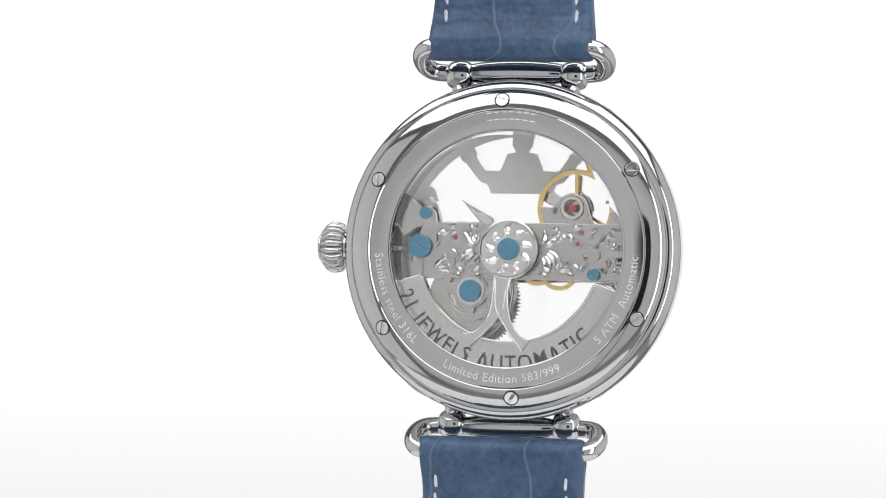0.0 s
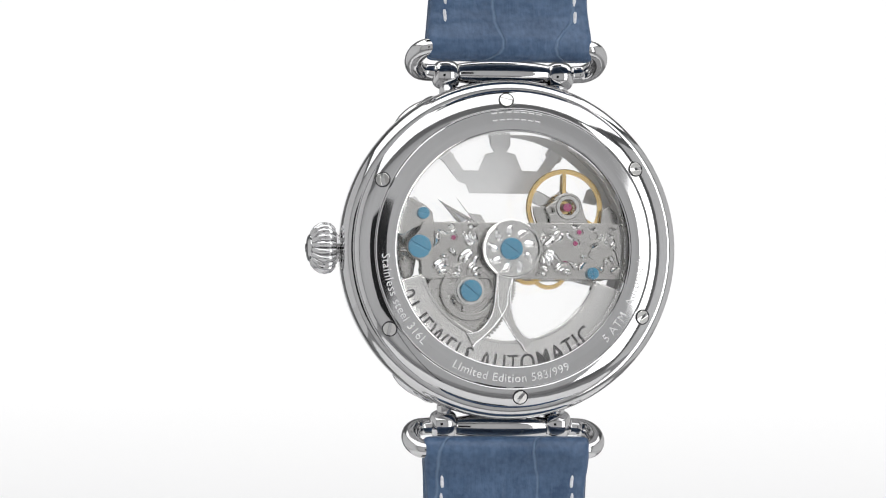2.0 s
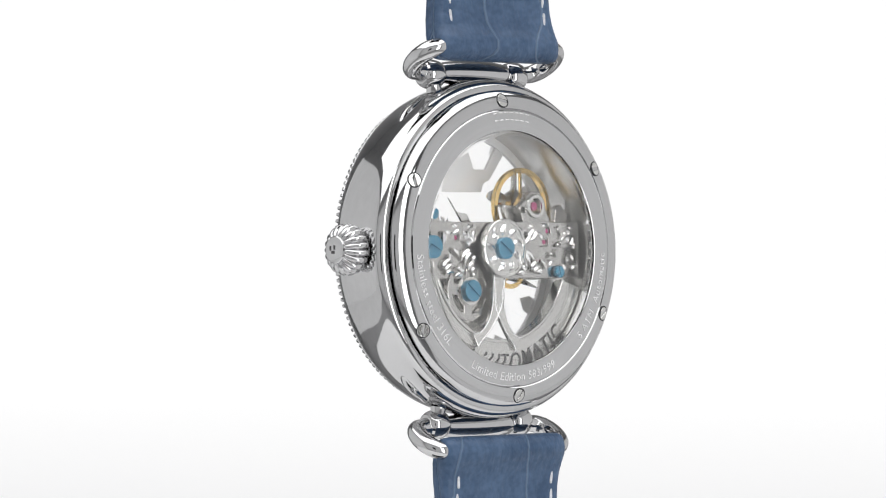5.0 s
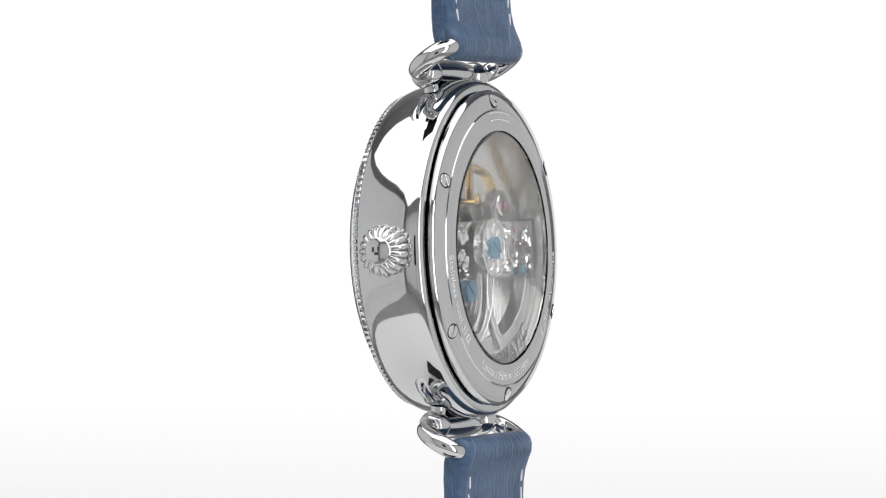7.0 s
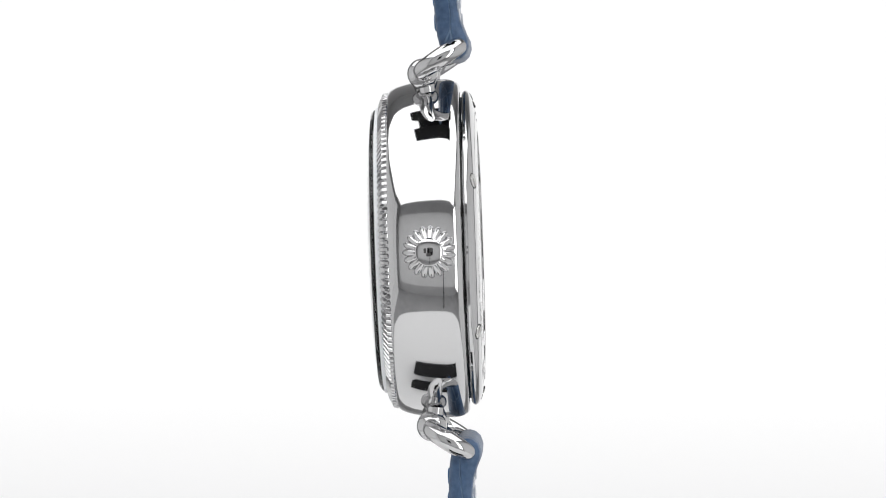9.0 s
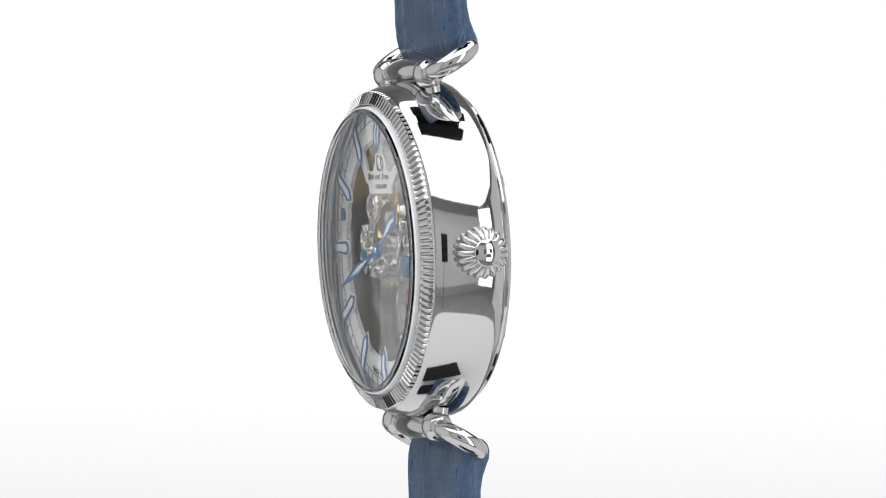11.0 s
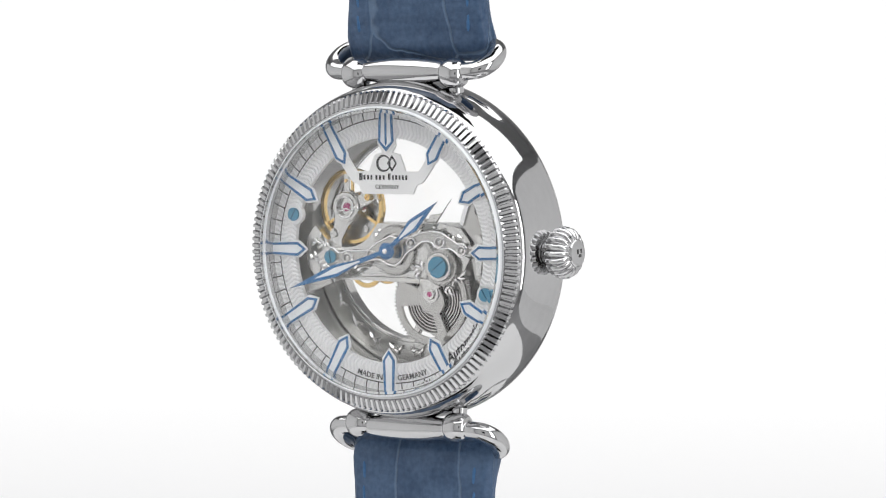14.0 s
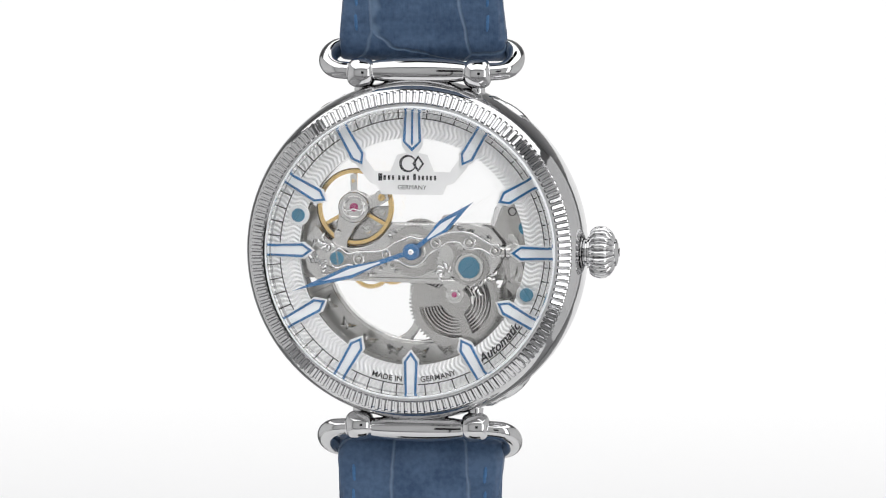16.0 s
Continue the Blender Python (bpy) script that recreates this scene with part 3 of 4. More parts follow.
def hand(name, angle, length, wide, y, label):
    shape = [(-0.28, 0.7), (-0.30, length * 0.30), (-wide, length * 0.52), (-0.09, length * 0.93), (0, length), (0.09, length * 0.93), (wide, length * 0.52), (0.30, length * 0.30), (0.28, 0.7)]
    slot = [(-0.09, length * 0.26), (-wide * 0.5, length * 0.51), (0, length * 0.74), (wide * 0.5, length * 0.51), (0.09, length * 0.26)]
    turn = pose(0, 0, 0, 0, angle, 0)
    ob = part(name, plate([shape, slot], y - 0.1, y + 0.1, 0.05), BLUE_PAINT, watch, label)
    ob.matrix_basis = turn
    part("lume", plate([slot], y - 0.04, y + 0.06, 0.02), LUME, ob, "white luminous insert")
    part("hand_back", plate([shape, slot], y + 0.105, y + 0.16, 0.02), PLATE, ob, "plain steel underside")
    part("boss", disc(0, 0, 1.05, y + 0.12, y - 0.14, 0.3), BLUE_PAINT, ob)
    return ob


hand("hour_hand", 50.6, 10.0, 0.85, -4.85, "blue leaf hour hand with a white insert")
hand("minute_hand", 251.2, 15.8, 0.8, -5.1, "blue leaf minute hand with a white insert")
part("hand_cap", disc(0, 0, 0.42, -5.0, -5.36, 0.2), CUT, watch, "bright steel centre cap")

# --- movement, dial side


def screw_blue(x, z, r, y0, y1, turn, parent):
    return part("blued_screw", slotted(x, z, r, y0, y1, turn, slot=0.09, depth=0.18), BLUED, parent, "blued steel slotted screw")


def clear(p, items):
    return all(math.hypot(sum(q[0] for q in p) / len(p) - x, sum(q[1] for q in p) / len(p) - z) > r for x, z, r in items)


def spray(cx, cz, n, r0, length, width, curl, a0=0, span=360):
    return [petal(cx + r0 * math.cos(radians(a0 + span * i / n)), cz + r0 * math.sin(radians(a0 + span * i / n)), a0 + span * i / n, length, width, curl) for i in range(n)]


def fan(x, z, turn, span, n, length, width, curl):
    """Comma cuts that spread from one root; both halves curl away from the middle."""
    out = []
    for i in range(n):
        f = i / (n - 1) * 2 - 1
        a = turn + span * f / 2
        k = 0.55 + 0.45 * (1 - abs(f)) if i % 2 else 1.0 - 0.3 * abs(f)
        out.append(petal(x + 0.9 * math.cos(radians(a)), z + 0.9 * math.sin(radians(a)), a - curl * f * 0.35, length * k, width, curl * (1 if f >= 0 else -1)))
    return out


def inside(p, rim, margin=0.25):
    """Whether a cut lies wholly within a rim."""
    for x, z in p:
        odd = False
        for (x0, z0), (x1, z1) in zip(rim, rim[1:] + rim[:1]):
            if (z0 > z) != (z1 > z) and x < x0 + (z - z0) / (z1 - z0) * (x1 - x0):
                odd = not odd
            d = Vector((x1 - x0, z1 - z0))
            t = max(0, min(1, ((x - x0) * d.x + (z - z0) * d.y) / max(d.length_squared, 1e-9)))
            if math.hypot(x - x0 - d.x * t, z - z0 - d.y * t) < margin:
                return False
        if not odd:
            return False
    return True


def apart(cuts, gap=0.03):
    """Keeps the cuts that do not run into an earlier one."""
    kept = []
    for c in cuts:
        if all(math.hypot(p[0] - q[0], p[1] - q[1]) > gap for k in kept for p in c for q in k):
            kept.append(c)
    return kept


front_rim = ([(-13.4, -2.6), (-13.9, -0.4), (-13.5, 1.6), (-12.4, 3.0)] + arc(-7.6, 5.35, 5.1, 212, 330, 22) + [(-2.7, 3.4), (3.0, 3.4), (7.2, 3.5), (9.8, 2.9), (11.2, 1.2),
              (11.0, -1.0), (9.7, -3.2), (8.6, -4.4), (6.0, -4.2), (3.4, -3.6), (-4, -3.5), (-9, -3.9), (-12.2, -3.8)])
cuts = (fan(-12.6, -2.6, 60, 150, 6, 1.7, 0.5, 70) + fan(-12.4, 2.2, -60, 150, 5, 1.5, 0.46, 70) + fan(-6.6, -3.4, 90, 150, 6, 1.6, 0.46, 75) + fan(-3.3, -3.0, 100, 160, 5, 1.4, 0.44, 75)
        + fan(-3.6, 3.0, -100, 160, 5, 1.5, 0.44, 75) + fan(3.7, -3.3, 70, 150, 5, 1.4, 0.42, 75) + fan(4.6, 3.2, -90, 160, 5, 1.3, 0.42, 70) + fan(8.6, 2.9, -90, 160, 5, 1.4, 0.42, 70)
        + fan(10.6, -0.9, 120, 170, 5, 1.4, 0.42, 70) + fan(-6.0, 1.3, -90, 150, 5, 1.2, 0.4, 70) + fan(0.4, 3.1, -90, 120, 3, 0.9, 0.36, 60) + fan(-9.9, -3.4, 90, 150, 5, 1.3, 0.4, 70)
        + fan(6.2, -3.9, 90, 150, 3, 1.0, 0.36, 70) + fan(9.2, -3.4, 110, 150, 5, 1.3, 0.4, 70))
cuts = [c for c in cuts if inside(c, front_rim, 0.15) and clear(c, [(0, 0, 2.2), (7.2, -2.0, 2.5), (-9.6, -1, 1.3)])]
cuts = apart(cuts)
plate_front = part("front_bridge", plate([front_rim], -3.3, -1.4, 0.1), PLATE, watch, "rhodium plated bridge with floral engraving")
part("engraved_face", plate([front_rim] + cuts, -3.62, -3.28, 0.07), BRIGHT, plate_front, "scroll-cut bright face")

part("engraving", grooves(cuts, -3.6, -0.2), CUT, plate_front, "bright scroll cuts", sharp=50)
part("hour_wheel", merge(plate([gear(0, 0, 3.25, 44, 0.28), circ(0, 0, 2.2)], -4.1, -3.75, 0.03), disc(0, 0, 1.7, -3.6, -4.5, 0.15)), PLATE, watch, "steel toothed centre wheel")
part("hand_post", lathe([(0, -5.1), (0.55, -5.1), (0.7, -4.6), (0.7, -2.5), (0, -2.5)], 32, closed=False), PLATE, watch)
part("setting_wheel", plate([gear(3.6, -0.5, 2.3, 32, 0.25), circ(3.6, -0.5, 1.5)], -3.95, -3.65, 0.03), PLATE, watch, "steel toothed setting wheel")

# a scrolled ribbon bridge with rolled edges, from the left screw over the centre to the keyless works


def band(points, steps=8):
    """Both edges of a ribbon through (x, z, half width) points, smoothly."""
    left, right = [], []
    n = len(points)
    mids = []
    for i in range(n - 1):
        p = [points[max(i - 1, 0)], points[i], points[i + 1], points[min(i + 2, n - 1)]]
        for k in range(steps + (i == n - 2)):
            t = k / steps
            mids.append([0.5 * (2 * p[1][c] + (p[2][c] - p[0][c]) * t + (2 * p[0][c] - 5 * p[1][c] + 4 * p[2][c] - p[3][c]) * t * t + (3 * p[1][c] - p[0][c] - 3 * p[2][c] + p[3][c]) * t ** 3) for c in range(3)])
    for i, (x, z, w) in enumerate(mids):
        a, b = mids[max(i - 1, 0)], mids[min(i + 1, len(mids) - 1)]
        d = Vector((b[0] - a[0], b[1] - a[1])).normalized()
        left.append((x - d.y * w, z + d.x * w))
        right.append((x + d.y * w, z - d.x * w))
    return left, right


up, low = band([(-10.3, -0.8, 0.5), (-9.55, -1.0, 1.25), (-8.2, -1.15, 0.7), (-6.8, -1.1, 0.95), (-5.0, -0.9, 0.75), (-3.4, -0.55, 0.7), (-1.9, -0.1, 1.2), (0, 0, 1.85), (1.7, 0.6, 1.0), (2.9, 1.05, 0.75),
                (4.4, 1.75, 0.55), (6.0, 1.85, 0.7), (7.2, 1.35, 1.0), (8.6, 1.0, 0.6), (9.6, 0.5, 0.55), (10.4, 0.2, 0.85), (11.1, 0.1, 0.4)])
ribbon = part("ribbon_bridge", plate([up + low[::-1]], -4.35, -4.0, 0.08), PLATE, watch, "scrolled steel ribbon bridge")
for edge in (up, low):
    part("rolled_edge", tube([(x, -4.36, z) for x, z in edge], 0.14, 10), CUT, ribbon, "bright rolled edge", sharp=60)
for x, z, r in ((2.9, 1.05, 0.5), (7.2, 1.2, 0.58), (10.4, 0.2, 0.5), (-6.8, -1.1, 0.55), (-3.3, -0.5, 0.42)):
    part("scroll_ring", lathe([(r, -4.62), (r + 0.14, -4.66), (r + 0.26, -4.5), (r + 0.26, -4.3), (r, -4.3)], 28), CUT, ribbon, sharp=60).location = (x * MM, 0, z * MM)
    part("scroll_button", disc(x, z, r * 0.62, -4.3, -4.6, 0.14, 24), BRIGHT, ribbon)
for k in range(5):
    sx, sz, w = ((4.0, -2.6, 1), (8.4, -4.3, 1), (3.9, 2.9, -1), (9.4, -2.6, 1), (-10.9, 0.9, -1))[k]
    for m in range(5):
        t = radians(200 * m / 4 + 40 * k)
        part("acanthus_leaf", tube([(sx + 0.25 * math.cos(t), -3.75, sz + 0.25 * math.sin(t)), (sx + 0.6 * math.cos(t + 0.2 * w), -3.95, sz + 0.6 * math.sin(t + 0.2 * w)),
                                    (sx + 1.0 * math.cos(t + 0.55 * w), -3.95, sz + 1.0 * math.sin(t + 0.55 * w)), (sx + 1.25 * math.cos(t + 0.95 * w), -3.75, sz + 1.25 * math.sin(t + 0.95 * w))],
                                   [0.08, 0.2, 0.22, 0.06], 8), CUT, plate_front, sharp=60)

ratchet = part("ratchet_wheel", plate([gear(7.2, -1.9, 2.45, 34, 0.25)], -4.4, -3.9, 0.04), PLATE, watch, "toothed steel ratchet wheel")
part("ratchet_ring", lathe([(1.4, -4.9), (1.75, -4.9), (1.85, -4.75), (1.85, -4.35), (1.4, -4.35)], 48), BRIGHT, ratchet).location = (7.2 * MM, 0, -1.9 * MM)
screw_blue(7.2, -1.9, 1.33, -4.2, -5.2, 38, ratchet)

# mainspring barrel
BX, BZ = 5.25, -6.3
drum = part("mainspring_barrel", plate([gear(BX, BZ, 5.85, 74, 0.32), circ(BX, BZ, 4.9)], -2.9, -2.2, 0.04), PLATE, watch, "open toothed mainspring barrel")
spokes = [circ(BX, BZ, 5.35, 72)]
for a0, a1, r0 in ((190, 283, 1.7), (300, 420, 1.9), (108, 150, 2.6)):
    spokes.append(arc(BX, BZ, 4.55, a0, a1, 26) + arc(BX, BZ, r0, a1 - 8, a0 + 8, 14))
part("barrel_cover", plate(spokes, -3.2, -2.9, 0.06), PLATE, drum, "three-spoked steel cover")
part("barrel_base", plate([circ(BX, BZ, 5.2, 64), circ(BX + 1.5, BZ + 0.4, 1.2, 24)], 0.6, 0.9, 0.05), PLATE, drum)
spiral = []
for i in range(0, 7 * 48 + 1):
    a = 2 * math.pi * i / 48
    r = 1.5 + 0.37 * a / (2 * math.pi) * 1.05
    spiral.append((BX + r * math.cos(a), BZ + r * math.sin(a)))
coil = bmesh.new()
last = None
for x, z in spiral:
    d = Vector((x - BX, z - BZ)).normalized() * 0.07
    cur = [coil.verts.new(p) for p in ((x - d.x, -2.5, z - d.y), (x + d.x, -2.5, z + d.y), (x + d.x, 0.3, z + d.y), (x - d.x, 0.3, z - d.y))]
    if last:
        for j in range(4):
            coil.faces.new((last[j], last[(j + 1) % 4], cur[(j + 1) % 4], cur[j]))
    last = cur
bmesh.ops.recalc_face_normals(coil, faces=coil.faces)
part("mainspring", coil, BRIGHT, drum, "coiled steel mainspring", sharp=60)
part("barrel_cock", merge(plate([arc(BX, BZ + 0.9, 1.15, 150, 390, 20) + [(BX + 2.2, BZ + 2.6), (BX - 2.0, BZ + 2.8)]], -3.75, -3.3, 0.08), disc(BX, BZ + 0.9, 0.7, -3.6, -4.0, 0.1)), BRIGHT, watch,
     "polished barrel cock")
part("jewel", disc(BX, BZ + 0.9, 0.34, -3.9, -4.08, 0.05, 20), RUBY, watch, "pink ruby bearing")

# keyless works by the crown
works = [(9.6, 3.4), (10.2, 5.6), (11.6, 6.3), (13.6, 6.0), (14.6, 3.0), (14.7, -1.5), (14.2, -4.6), (12.8, -4.4), (11.6, -3.2), (11.2, -1.0), (11.6, 1.2)]
kw = part("keyless_works", plate([works, circ(13.2, -1.2, 0.45, 20)], -3.4, -2.0, 0.1), PLATE, watch, "steel keyless works plate")
part("plate_pin", lathe([(0.42, -3.5), (0.55, -3.5), (0.55, -3.38), (0.42, -3.38)], 24), GREY_INK, kw).location = (12.4 * MM, 0, 5.1 * MM)
part("setting_lever", plate([[(11.4, 0.6), (12.6, 1.2), (14.4, 0.6), (14.4, -0.2), (13.2, -0.6), (12.9, -2.9), (12.2, -3.0), (12.0, -0.5)]], -3.9, -3.5, 0.06), BRIGHT, kw)
screw_blue(14.1, 3.1, 0.85, -3.3, -3.95, 20, kw)
one, two = band([(11.9, 1.9, 0.3), (12.6, 1.7, 0.42), (13.1, 0.4, 0.34), (13.3, -1.2, 0.34), (13.6, -2.4, 0.4), (13.5, -3.5, 0.7), (13.4, -3.9, 0.4)])
part("setting_jumper", plate([one + two[::-1], circ(13.5, -3.4, 0.3, 18)], -3.75, -3.45, 0.06), BRIGHT, kw, "thin sprung steel lever")
for z in (1.5, -1.7):
    part("coil_pin", tube([(14.3, -3.75, z - 0.6 + 0.1 * q) for q in range(13)], [0.3 + 0.1 * (q % 2) for q in range(13)], 12), BRIGHT, kw, sharp=60)
part("clutch_wheel", lathe([(0.4, 10.9), (0.95, 10.95), (0.95, 11.5), (0.6, 11.6), (0.95, 11.7), (0.95, 12.3), (0.4, 12.4)], 28, axis="x", radius=lambda r, y, a: r * (1 + 0.08 * math.sin(a * 14)) if r > 0.9 else r), BRIGHT, kw).location = (0, -3.2 * MM, 0)
one, two = band([(9.9, 3.3, 0.3), (10.3, 4.6, 0.34), (10.9, 5.9, 0.3), (11.4, 6.6, 0.2)])
part("edge_spring", plate([one + two[::-1]], -3.7, -3.4, 0.05), CUT, kw)
part("anchor", plate([circ(14.5, -5.15, 1.35, 28)], -5.3, -4.8, 0.06), SILVER, kw)
screw_blue(14.5, -5.15, 0.85, -5.0, -5.65, 120, kw)
part("winding_stem", lathe([(0, 11.2), (0.75, 11.2), (0.75, 12.4), (0.45, 12.5), (0.45, 15.0), (0.6, 15.1), (0.6, 21.0), (0, 21.0)], 24, axis="x", closed=False), BRIGHT, watch).location = (0, -0.3 * MM, 0)
part("anchor", plate([circ(-14.3, 4.4, 1.35, 28)], -4.6, -3.9, 0.06), SILVER, watch)
screw_blue(-14.3, 4.4, 0.85, -4.5, -4.85, 60, watch)
screw_blue(-9.55, -1.0, 0.85, -2.7, -3.6, 100, watch)
part("screw_seat", lathe([(0.95, -4.35), (1.35, -4.35), (1.35, -3.5), (0.95, -3.5)], 32), BRIGHT, watch).location = (-9.55 * MM, 0, -1.0 * MM)

# balance and its cocks
QX, QZ = -7.6, 5.35
cock_f = [(-9.0, 6.4), (-8.2, 7.4), (-7.2, 7.5), (-5.9, 6.7), (-4.4, 7.5), (-3.4, 7.2), (-3.2, 6.3), (-4.2, 5.7), (-5.5, 5.2), (-6.2, 3.8), (-7.4, 2.9), (-8.4, 1.2), (-8.5, -0.4), (-10.4, -0.6), (-11.0, 0.6), (-9.9, 1.7), (-9.6, 3.4), (-9.5, 5.0)]
fc = part("front_cock", plate([cock_f, circ(QX, QZ, 1.1, 28), circ(-9.6, 2.2, 0.35, 16)], -3.4, -2.7, 0.1), BRIGHT, watch, "polished steel balance cock")
part("cock_ring", lathe([(1.2, -3.75), (1.85, -3.75), (1.95, -3.6), (1.95, -3.3), (1.2, -3.3)], 48), BRIGHT, fc).location = (QX * MM, 0, QZ * MM)
part("cock_setting", merge(disc(QX, QZ, 1.2, -2.8, -3.3, 0.1), block(QX - 1.15, QX + 1.15, -3.42, -3.28, QZ - 0.16, QZ + 0.16)), BRIGHT, fc)
part("jewel", disc(QX, QZ, 0.55, -3.3, -3.5, 0.12, 24), RUBY, fc, "pink ruby bearing")
part("regulator_arm", plate([[(QX - 0.42, QZ + 1.6), (QX - 0.5, QZ + 4.0), (QX - 0.3, QZ + 4.2), (QX + 0.15, QZ + 4.2), (QX + 0.3, QZ + 4.0), (QX + 0.42, QZ + 1.6)]], -3.3, -3.0, 0.05), BRIGHT, fc, "steel regulator arm")
part("regulator_pin", disc(QX - 0.08, QZ + 3.3, 0.22, -3.25, -3.5, 0.06, 16), GOLD, fc)
part("spring_clip", tube([(QX - 1.25, -3.46, QZ - 0.5), (QX - 0.5, -3.5, QZ - 0.45), (QX - 0.1, -3.5, QZ - 0.15), (QX + 0.6, -3.5, QZ - 0.4), (QX + 1.25, -3.46, QZ - 0.3)], 0.1, 8), CUT, fc, sharp=60)
part("inner_ring", lathe([(1.25, -3.9), (1.4, -3.95), (1.5, -3.8), (1.5, -3.7), (1.25, -3.7)], 48), CUT, fc, sharp=60).location = (QX * MM, 0, QZ * MM)
part("regulator_stud", slotted(-4.1, 6.65, 0.45, -3.3, -3.9, 40, 0.14, 0.12), GOLD, fc)
part("cock_screw", slotted(-9.6, 1.9, 0.5, -3.3, -3.7, 10, 0.14, 0.15), BRIGHT, fc)
bed = part("balance_bed", plate([arc(QX, QZ, 4.2, -125, 2, 30) + arc(QX, QZ, 1.6, 2, -125, 12)], -0.35, 0.3, 0.08), PLATE, watch, "grey steel plate under the balance")
for x, z, r in ((-4.35, 4.7, 0.45), (-4.9, 3.5, 0.6), (-6.2, 2.5, 0.5)):
    part("plate_stud", slotted(x, z, r, -0.3, -0.55, 60 * r, 0.12, 0.1), BRIGHT, bed)
balance = tagged(new("balance_wheel"), "gilt brass balance wheel")
balance.parent = watch
balance.location = (QX * MM, -1.1 * MM, QZ * MM)
part("rim", lathe([(4.25, -0.35), (4.7, -0.35), (4.88, -0.2), (4.88, 0.25), (4.8, 0.35), (4.25, 0.35)], 96), GOLD, balance, "gilt brass rim")
for k in range(3):
    arm = part("arm", block(-0.22, 0.22, -0.12, 0.12, 0.4, 4.45, 0.05), GOLD, balance)
    arm.matrix_basis = pose(0, 0, 0, 0, 120 * k, 0)
part("hub", lathe([(0, -0.5), (0.7, -0.5), (0.8, 0.5), (0, 0.5)], 24, closed=False), GOLD, balance)
hair = [(0.9 + 0.16 * a / 6.283 * 1.0, a) for a in [6.283 * i / 30 for i in range(30 * 6)]]
part("hairspring", tube([(r * math.cos(a), 0.8, r * math.sin(a)) for r, a in hair], 0.03, 5), GOLD, balance, "fine coiled hairspring")

# going train seen below the bridge
part("third_wheel", plate([gear(-5.6, -2.3, 2.7, 60, 0.16), circ(-5.6, -2.3, 2.1)], -1.2, -0.95, 0.02), GOLD, watch, "gilt toothed train wheel")
part("fourth_wheel", plate([gear(-2.9, -2.2, 2.3, 52, 0.15), circ(-2.9, -2.2, 1.7)], -0.6, -0.35, 0.02), GOLD, watch, "gilt toothed train wheel")
part("great_wheel", plate([gear(3.2, -4.9, 4.2, 64, 0.25), circ(3.2, -4.9, 3.3)], 1.2, 1.6, 0.03), PLATE, watch, "steel toothed wheel")

# --- movement, back
back_rim = [(-14.4, 3.35), (11.1, 3.35), (11.6, 2.2), (12.9, 0.6), (12.2, -0.9), (11.3, -1.6), (11.2, -3.75), (-14.4, -3.75)]
holes = [circ(-9.0, 2.2, 0.45, 20), circ(-10.8, 1.7, 0.5, 20), circ(-8.5, 0.8, 0.55, 20), circ(-10.8, -0.6, 0.5, 20), circ(-7.1, -1.5, 0.5, 20), circ(7.1, 1.4, 0.48, 20), circ(7.6, -1.6, 0.48, 20)]
cut2 = (fan(-3.7, 0.0, 180, 150, 8, 2.6, 0.56, 70) + fan(3.8, 0.0, 0, 150, 8, 2.5, 0.56, 70) + fan(-7.0, 3.1, -95, 165, 6, 1.9, 0.5, 80) + fan(-5.6, -3.5, 95, 165, 6, 1.9, 0.5, 80)
        + fan(6.2, 3.1, -90, 165, 6, 1.8, 0.5, 80) + fan(5.4, -3.5, 90, 165, 6, 1.8, 0.5, 80) + fan(9.9, 2.9, -120, 165, 7, 2.0, 0.5, 80) + fan(9.9, -3.3, 110, 165, 7, 2.2, 0.5, 80)
        + fan(8.6, 0.2, 180, 170, 6, 1.5, 0.46, 75) + fan(-12.2, -0.2, 180, 170, 5, 1.5, 0.44, 70) + fan(-11.9, 3.0, -90, 150, 5, 1.4, 0.44, 70) + fan(-8.8, -3.4, 90, 150, 6, 1.6, 0.46, 75)
        + fan(-12.6, -3.5, 90, 150, 5, 1.5, 0.44, 75) + fan(-9.6, 0.3, 200, 160, 4, 1.2, 0.4, 70) + fan(-13.9, 1.5, 0, 150, 4, 1.1, 0.4, 70))
cut2 = [c for c in cut2 if clear(c, [(0, 0, 4.0), (11.55, 0.25, 1.8), (-10.6, -3.0, 1.1), (7.1, 1.4, .8), (7.6, -1.6, .8), (-9.0, 2.2, .75), (-10.8, 1.7, .75), (-8.5, .8, .75), (-10.8, -.6, .75), (-7.1, -1.5, .75)])]
cut2 = apart([c for c in cut2 if all(-14.2 < x < 10.9 and -3.6 < z < 3.2 and math.hypot(x - 11.55, z - 0.25) > 1.6 for x, z in c)])
rear_plate = part("rear_bridge", plate([back_rim], 0.6, 2.0, 0.1), PLATE, watch, "rhodium plated rear bridge")
part("engraved_face", plate([back_rim] + holes + cut2, 1.98, 2.4, 0.08), PLATE, rear_plate, "scroll-cut face with leaf engraving")
part("engraving", grooves(cut2, 2.38, 0.2), CUT, rear_plate, "bright leaf cuts", sharp=50)
for (x, z) in ((-9.0, 2.2), (-8.5, 0.8), (-10.8, -0.6), (-7.1, -1.5), (7.1, 1.4), (7.6, -1.6)):
    part("jewel", disc(x, z, 0.3, 1.9, 2.12, 0.06, 20), RUBY, rear_plate, "ruby bearing")
screw_blue(11.55, 0.25, 1.45, 2.3, 2.9, 28, rear_plate)
screw_blue(-10.65, -3.0, 0.75, 2.3, 2.85, 75, rear_plate)
